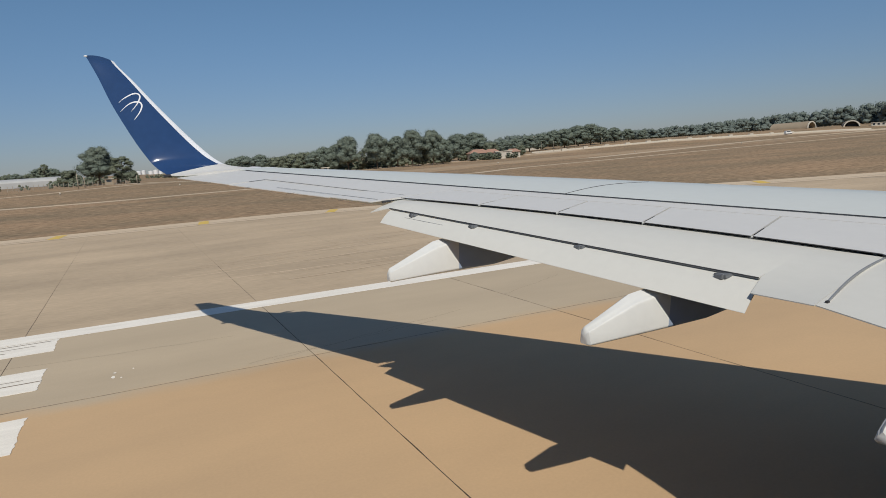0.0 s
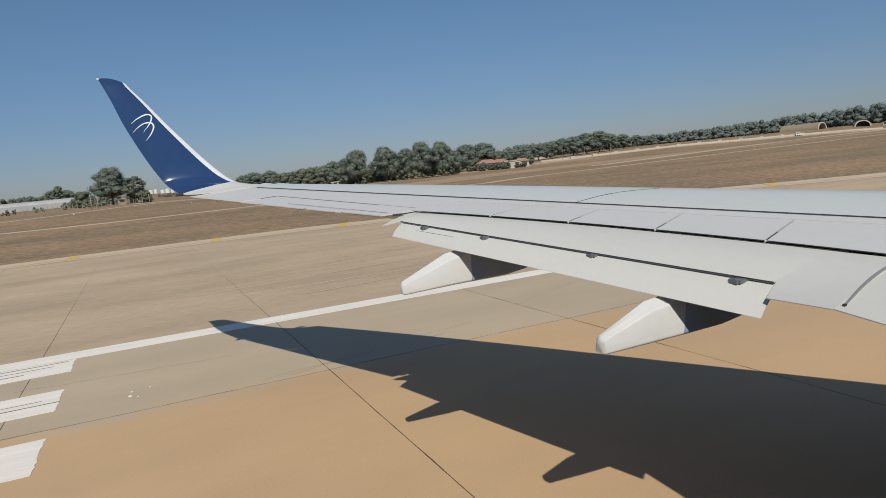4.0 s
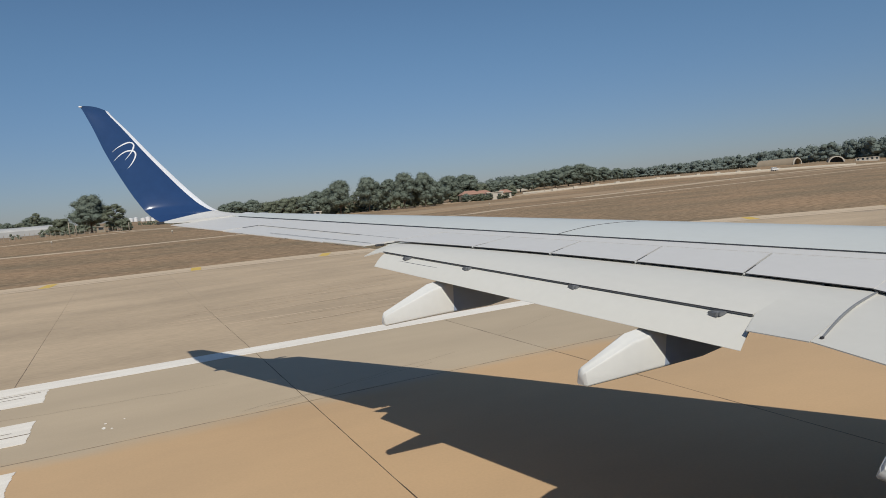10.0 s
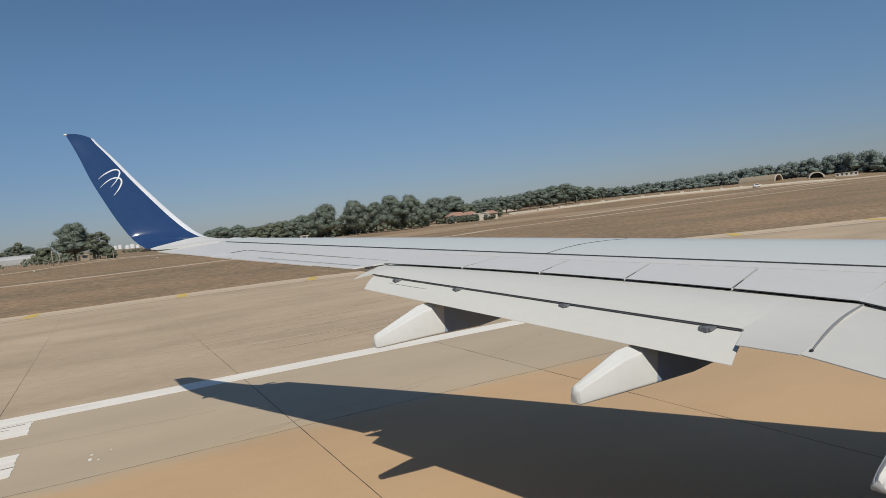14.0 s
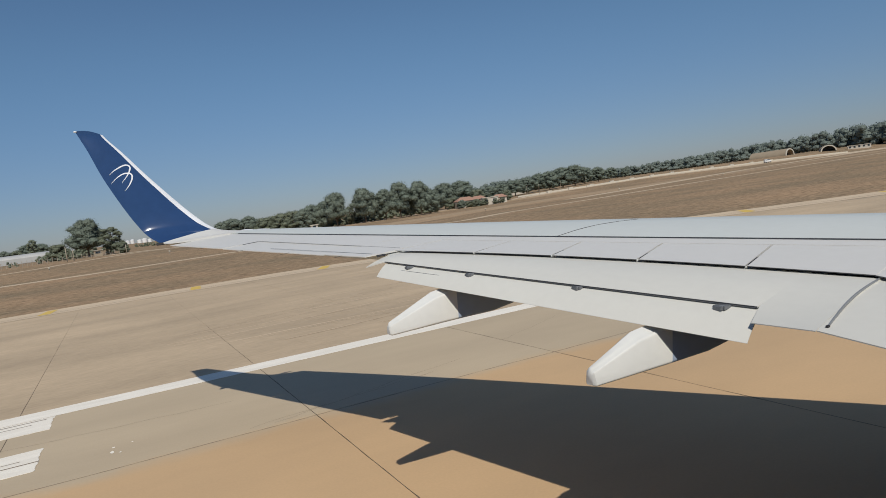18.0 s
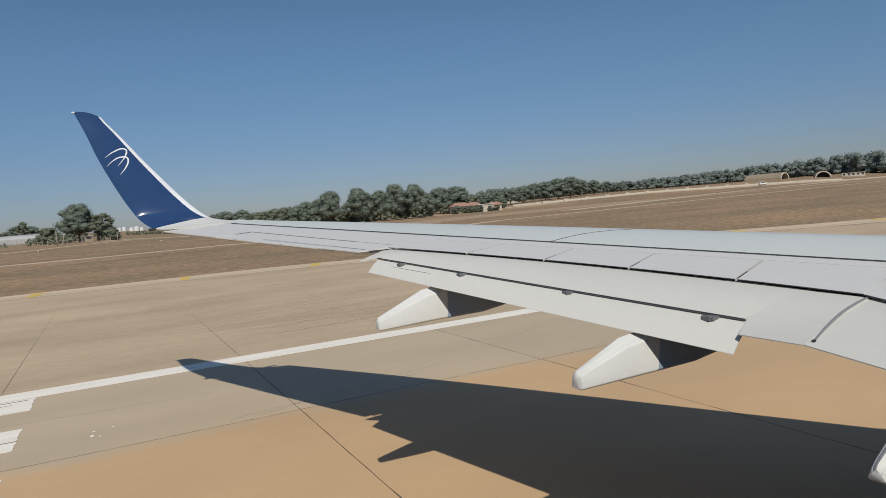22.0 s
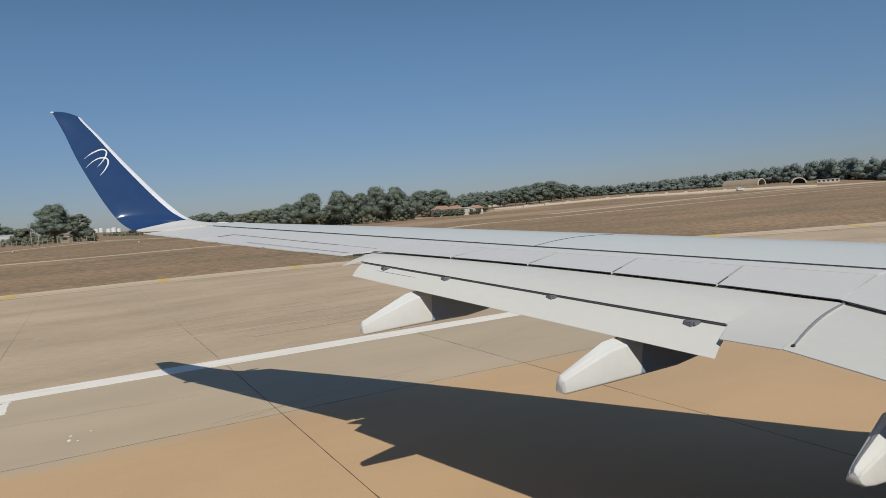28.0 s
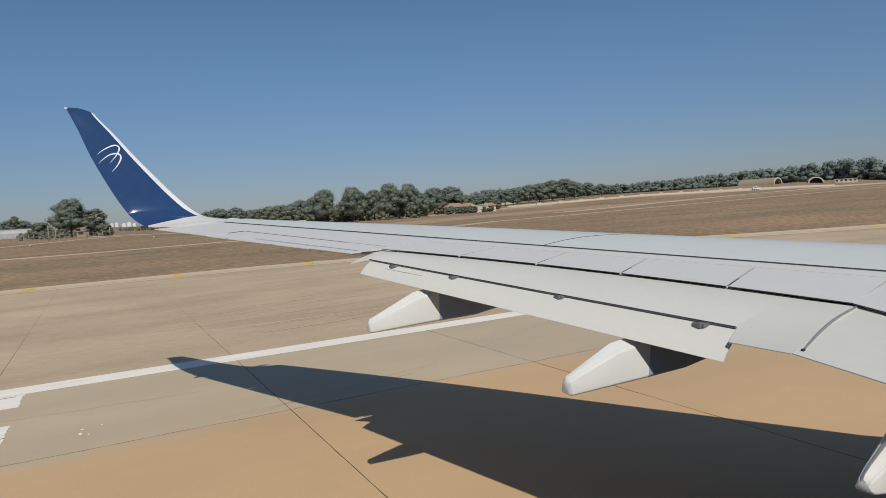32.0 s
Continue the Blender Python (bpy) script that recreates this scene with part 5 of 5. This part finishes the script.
for x0, x1, y, w in ((-30, -3.0, 18.62, 0.05), (-26, -2.4, 18.98, 0.04), (-30, -2.1, 19.30, 0.05), (-30, -1.95, 15.45, 0.05), (-24, -2.3, 15.72, 0.03), (-22, -3.2, 12.2, 0.03)):
    line = [(x0 + (x1 - x0) * i / 20, y + 0.03 * rk.uniform(-1, 1)) for i in range(21)]
    ribbon("dark_streak", line, w, 0.0105, M_CRACK, "thin dark streak along the marking", "marking")
# flecks of spilt paint
for x, y, w in ((-0.62, 14.72, 0.05), (-0.60, 15.05, 0.035), (-0.25, 15.15, 0.025), (-0.48, 14.6, 0.03)):
    v = [(x + w * (0.5 + 0.5 * rk.random()) * math.cos(i * 0.9), y + 2.2 * w * (0.4 + 0.6 * rk.random()) * math.sin(i * 0.9), 0.005) for i in range(7)]
    tagged(from_lists("paint_fleck", v, [tuple(range(7))], M_WHITE), "small fleck of spilt white paint", "marking", "paint flecks", "structure")

# Markings ahead: displaced threshold, aiming bars with rubber, yellow edge lines.
for i in range(6):
    y = 14.65 - 3.2 * i
    worn_key(127, 157, y - 0.8, y + 0.8, "broad white runway marking bar")
paint("aiming_bar", 362, 400, 5.0, 12.3, 0.008, M_WHITE, "very broad white aiming bar streaked with rubber", group="aiming bars")
paint("aiming_bar", 455, 480, 7.5, 12.0, 0.008, M_WHITE, "broad white touchdown bar streaked with rubber", group="aiming bars")
rr = random.Random(4)
for i in range(26):
    y, w, a = rr.uniform(-1.0, 10.5), rr.uniform(0.12, 0.45), rr.uniform(180, 470)
    paint("rubber_streak", a, a + rr.uniform(25, 90), y, y + w, 0.014 + 0.0007 * i, M_RUBBER, "dark tyre rubber streak along the runway", group="rubber streaks")
ribbon("yellow_line", [(60, 25.2), (90, 24.6), (130, 24.4)], 0.3, 0.012, M_YELLOW, "yellow edge line on the shoulder", "marking")
ribbon("yellow_line", [(374, 20.9), (383, 21.6), (391, 25.3), (405, 31), (425, 45), (432, 70)], 0.35, 0.012, M_YELLOW, "yellow line curving into the turn-off", "marking")
for x, y in ((72, 26.6), (84, 26.4), (97, 26.2), (387, 25.0), (461, 36.6), (452, 49.8)):
    v = [(x - 2.2, y - 0.7, 0.02), (x + 0.9, y - 0.7, 0.02), (x + 2.4, y + 0.6, 0.02), (x - 0.7, y + 0.6, 0.02)]
    tagged(from_lists("shoulder_bar", v, [(0, 1, 2, 3)], M_YELLOW), "bright yellow slanted bar on the shoulder", "marking", "yellow shoulder bars", "structure")

# Tyre scuffs on the paved shoulder and fine cracks in the slabs.
rc = random.Random(9)
for i in range(20):
    x0, y0, bend = rc.uniform(1, 13), rc.uniform(22.5, 36), rc.uniform(-0.3, 1.6)
    n, length = 12, rc.uniform(5, 13)
    line = [(x0 + length * t / n, y0 + bend * (t / n) ** 2) for t in range(n + 1)]
    ribbon("tyre_scuff", line, rc.uniform(0.04, 0.16), 0.003 + 0.0003 * i, M_SCUFF, "pale curved tyre scuff on the shoulder", "marking")
for x0, y0, x1, y1 in ((1.9, 13.9, 6.5, 14.6), (2.4, 13.8, 7.4, 15.2), (-3.0, 17.0, 2.0, 16.5), (9.2, 16.0, 12.0, 17.4), (14.5, 9.5, 17.6, 10.6)):
    line = []
    for t in range(13):
        k = t / 12
        line.append((x0 + (x1 - x0) * k, y0 + (y1 - y0) * k + rc.uniform(-0.05, 0.05)))
    ribbon("crack", line, rc.uniform(0.006, 0.011), 0.003, M_CRACK, "hairline crack in the concrete", "crack")

# The joints nearest the wing's shadow are ragged, with chipped lips.
for jx, y0, y1, wide in ((JX, 2.0, 32.2, 0.009), (JX - S, 6.0, 38.7, 0.008), (JX + S, 2.0, 22.0, 0.008), (JX + 2 * S, 2.0, 12.0, 0.008)):
    v, f = [], []
    n = int((y1 - y0) / 0.12)
    for i in range(n + 1):
        y = y0 + (y1 - y0) * i / n
        w = wide * (0.45 + 0.5 * abs(noise.noise((y * 1.3, jx, 0))) + rc.random() * 0.15) * (1.0 if y < 20 else max(0.35, 1.4 - 0.06 * (y - 14)))
        o = 0.014 * noise.noise((y * 0.9, jx, 4.0))
        v += [(jx + o - w, y, 0.0025), (jx + o + w, y, 0.0025)]
        if i:
            f.append((2 * i - 2, 2 * i - 1, 2 * i + 1, 2 * i))
    tagged(from_lists("chipped_joint", v, f, M_JOINT), "ragged dark joint across the concrete", "joint", "chipped joints", "structure")
v, f = [], []
for i in range(161):
    x = -14 + 0.2 * i
    w, o = 0.012 * (0.3 + rc.random()), 0.05 * noise.noise((x * 0.6, 3.1, 0))
    v += [(x, JY - 0.02 + o - w, 0.0025), (x, JY - 0.02 + o + w, 0.0025)]
    if i:
        f.append((2 * i - 2, 2 * i - 1, 2 * i + 1, 2 * i))
tagged(from_lists("chipped_joint", v, f, M_CRACK), "thin wandering dark crack along the long joint", "joint", "chipped joints", "structure")

# ---- slabs ----


def slab_mesh(name, lx, ly, mat):
    g, c = 0.007, 0.001
    v = []
    for z, k in ((-0.06, 0), (-c, 0), (0, c)):
        v += [(-lx / 2 + g + k, -ly / 2 + g + k, z), (lx / 2 - g - k, -ly / 2 + g + k, z), (lx / 2 - g - k, ly / 2 - g - k, z), (-lx / 2 + g + k, ly / 2 - g - k, z)]
    f = [(8, 9, 10, 11)]
    for a in (0, 4):
        f += [(a + i, a + (i + 1) % 4, a + 4 + (i + 1) % 4, a + 4 + i) for i in range(4)]
    me = bpy.data.meshes.new(name)
    me.from_pydata(v, [], f)
    me.materials.append(mat)
    return me


tan_slab = slab_mesh("slab", S, 4 * S, M_TAN)
grey_slab = slab_mesh("slab", S, S, M_GREY)
long_slab = slab_mesh("slab", S, 12.2, M_APRON)
for i in range(-7, 17):
    x = JX + S * (i + 0.5)
    for me, y in ((tan_slab, JY - 2 * S), (grey_slab, JY + S / 2)):
        ob = new("slab", me)
        ob.location = (x, y, 0)
        ob.parent = bed
    for j in range(3):
        y0, g = JY + S + 12.2 * j, 0.014
        ya, yb = (min(y0 + 12.2, strip_y(x + d * S / 2)) for d in (-1, 1))
        if ya < y0 + 12.19 or yb < y0 + 12.19:  # cut to the curve of the rim
            if min(ya, yb) > y0 + 0.1:
                q = [(x - S / 2 + g, y0 + g, 0), (x + S / 2 - g, y0 + g, 0), (x + S / 2 - g, yb, 0), (x - S / 2 + g, ya, 0)]
                q += [(a, b, -0.06) for a, b, c in q]
                from_lists("slab", q, [(0, 1, 2, 3), (0, 4, 5, 1), (1, 5, 6, 2), (2, 6, 7, 3), (3, 7, 4, 0)], M_APRON, shoulder)
            continue
        ob = new("slab", long_slab)
        ob.location = (x, JY + S + 12.2 * (j + 0.5), 0)
        ob.parent = shoulder
x0, x1 = JX - 7 * S, JX + 17 * S
for a, b in ((-400, x0 - 0.02), (x1 + 0.02, 1000)):
    for y0, y1, m in ((-25, JY - 0.015, M_TAN), (JY + 0.015, JY + S, M_GREY)):
        from_lists("slab_field", [(a, y0, 0), (b, y0, 0), (b, y1, 0), (a, y1, 0)], [(0, 1, 2, 3)], m, bed)
rest = [x for x in apron_line if x > 90]
rest = [x1] + [x for x in rest if x > x1]
for seq in ([-400, -200, -100, x0], rest):
    v = [(x, JY + S + 0.01, 0) for x in seq] + [(x, strip_y(x), 0) for x in seq]
    n = len(seq)
    from_lists("slab_field", v, [(i, i + 1, n + i + 1, n + i) for i in range(n - 1)], M_APRON, shoulder)
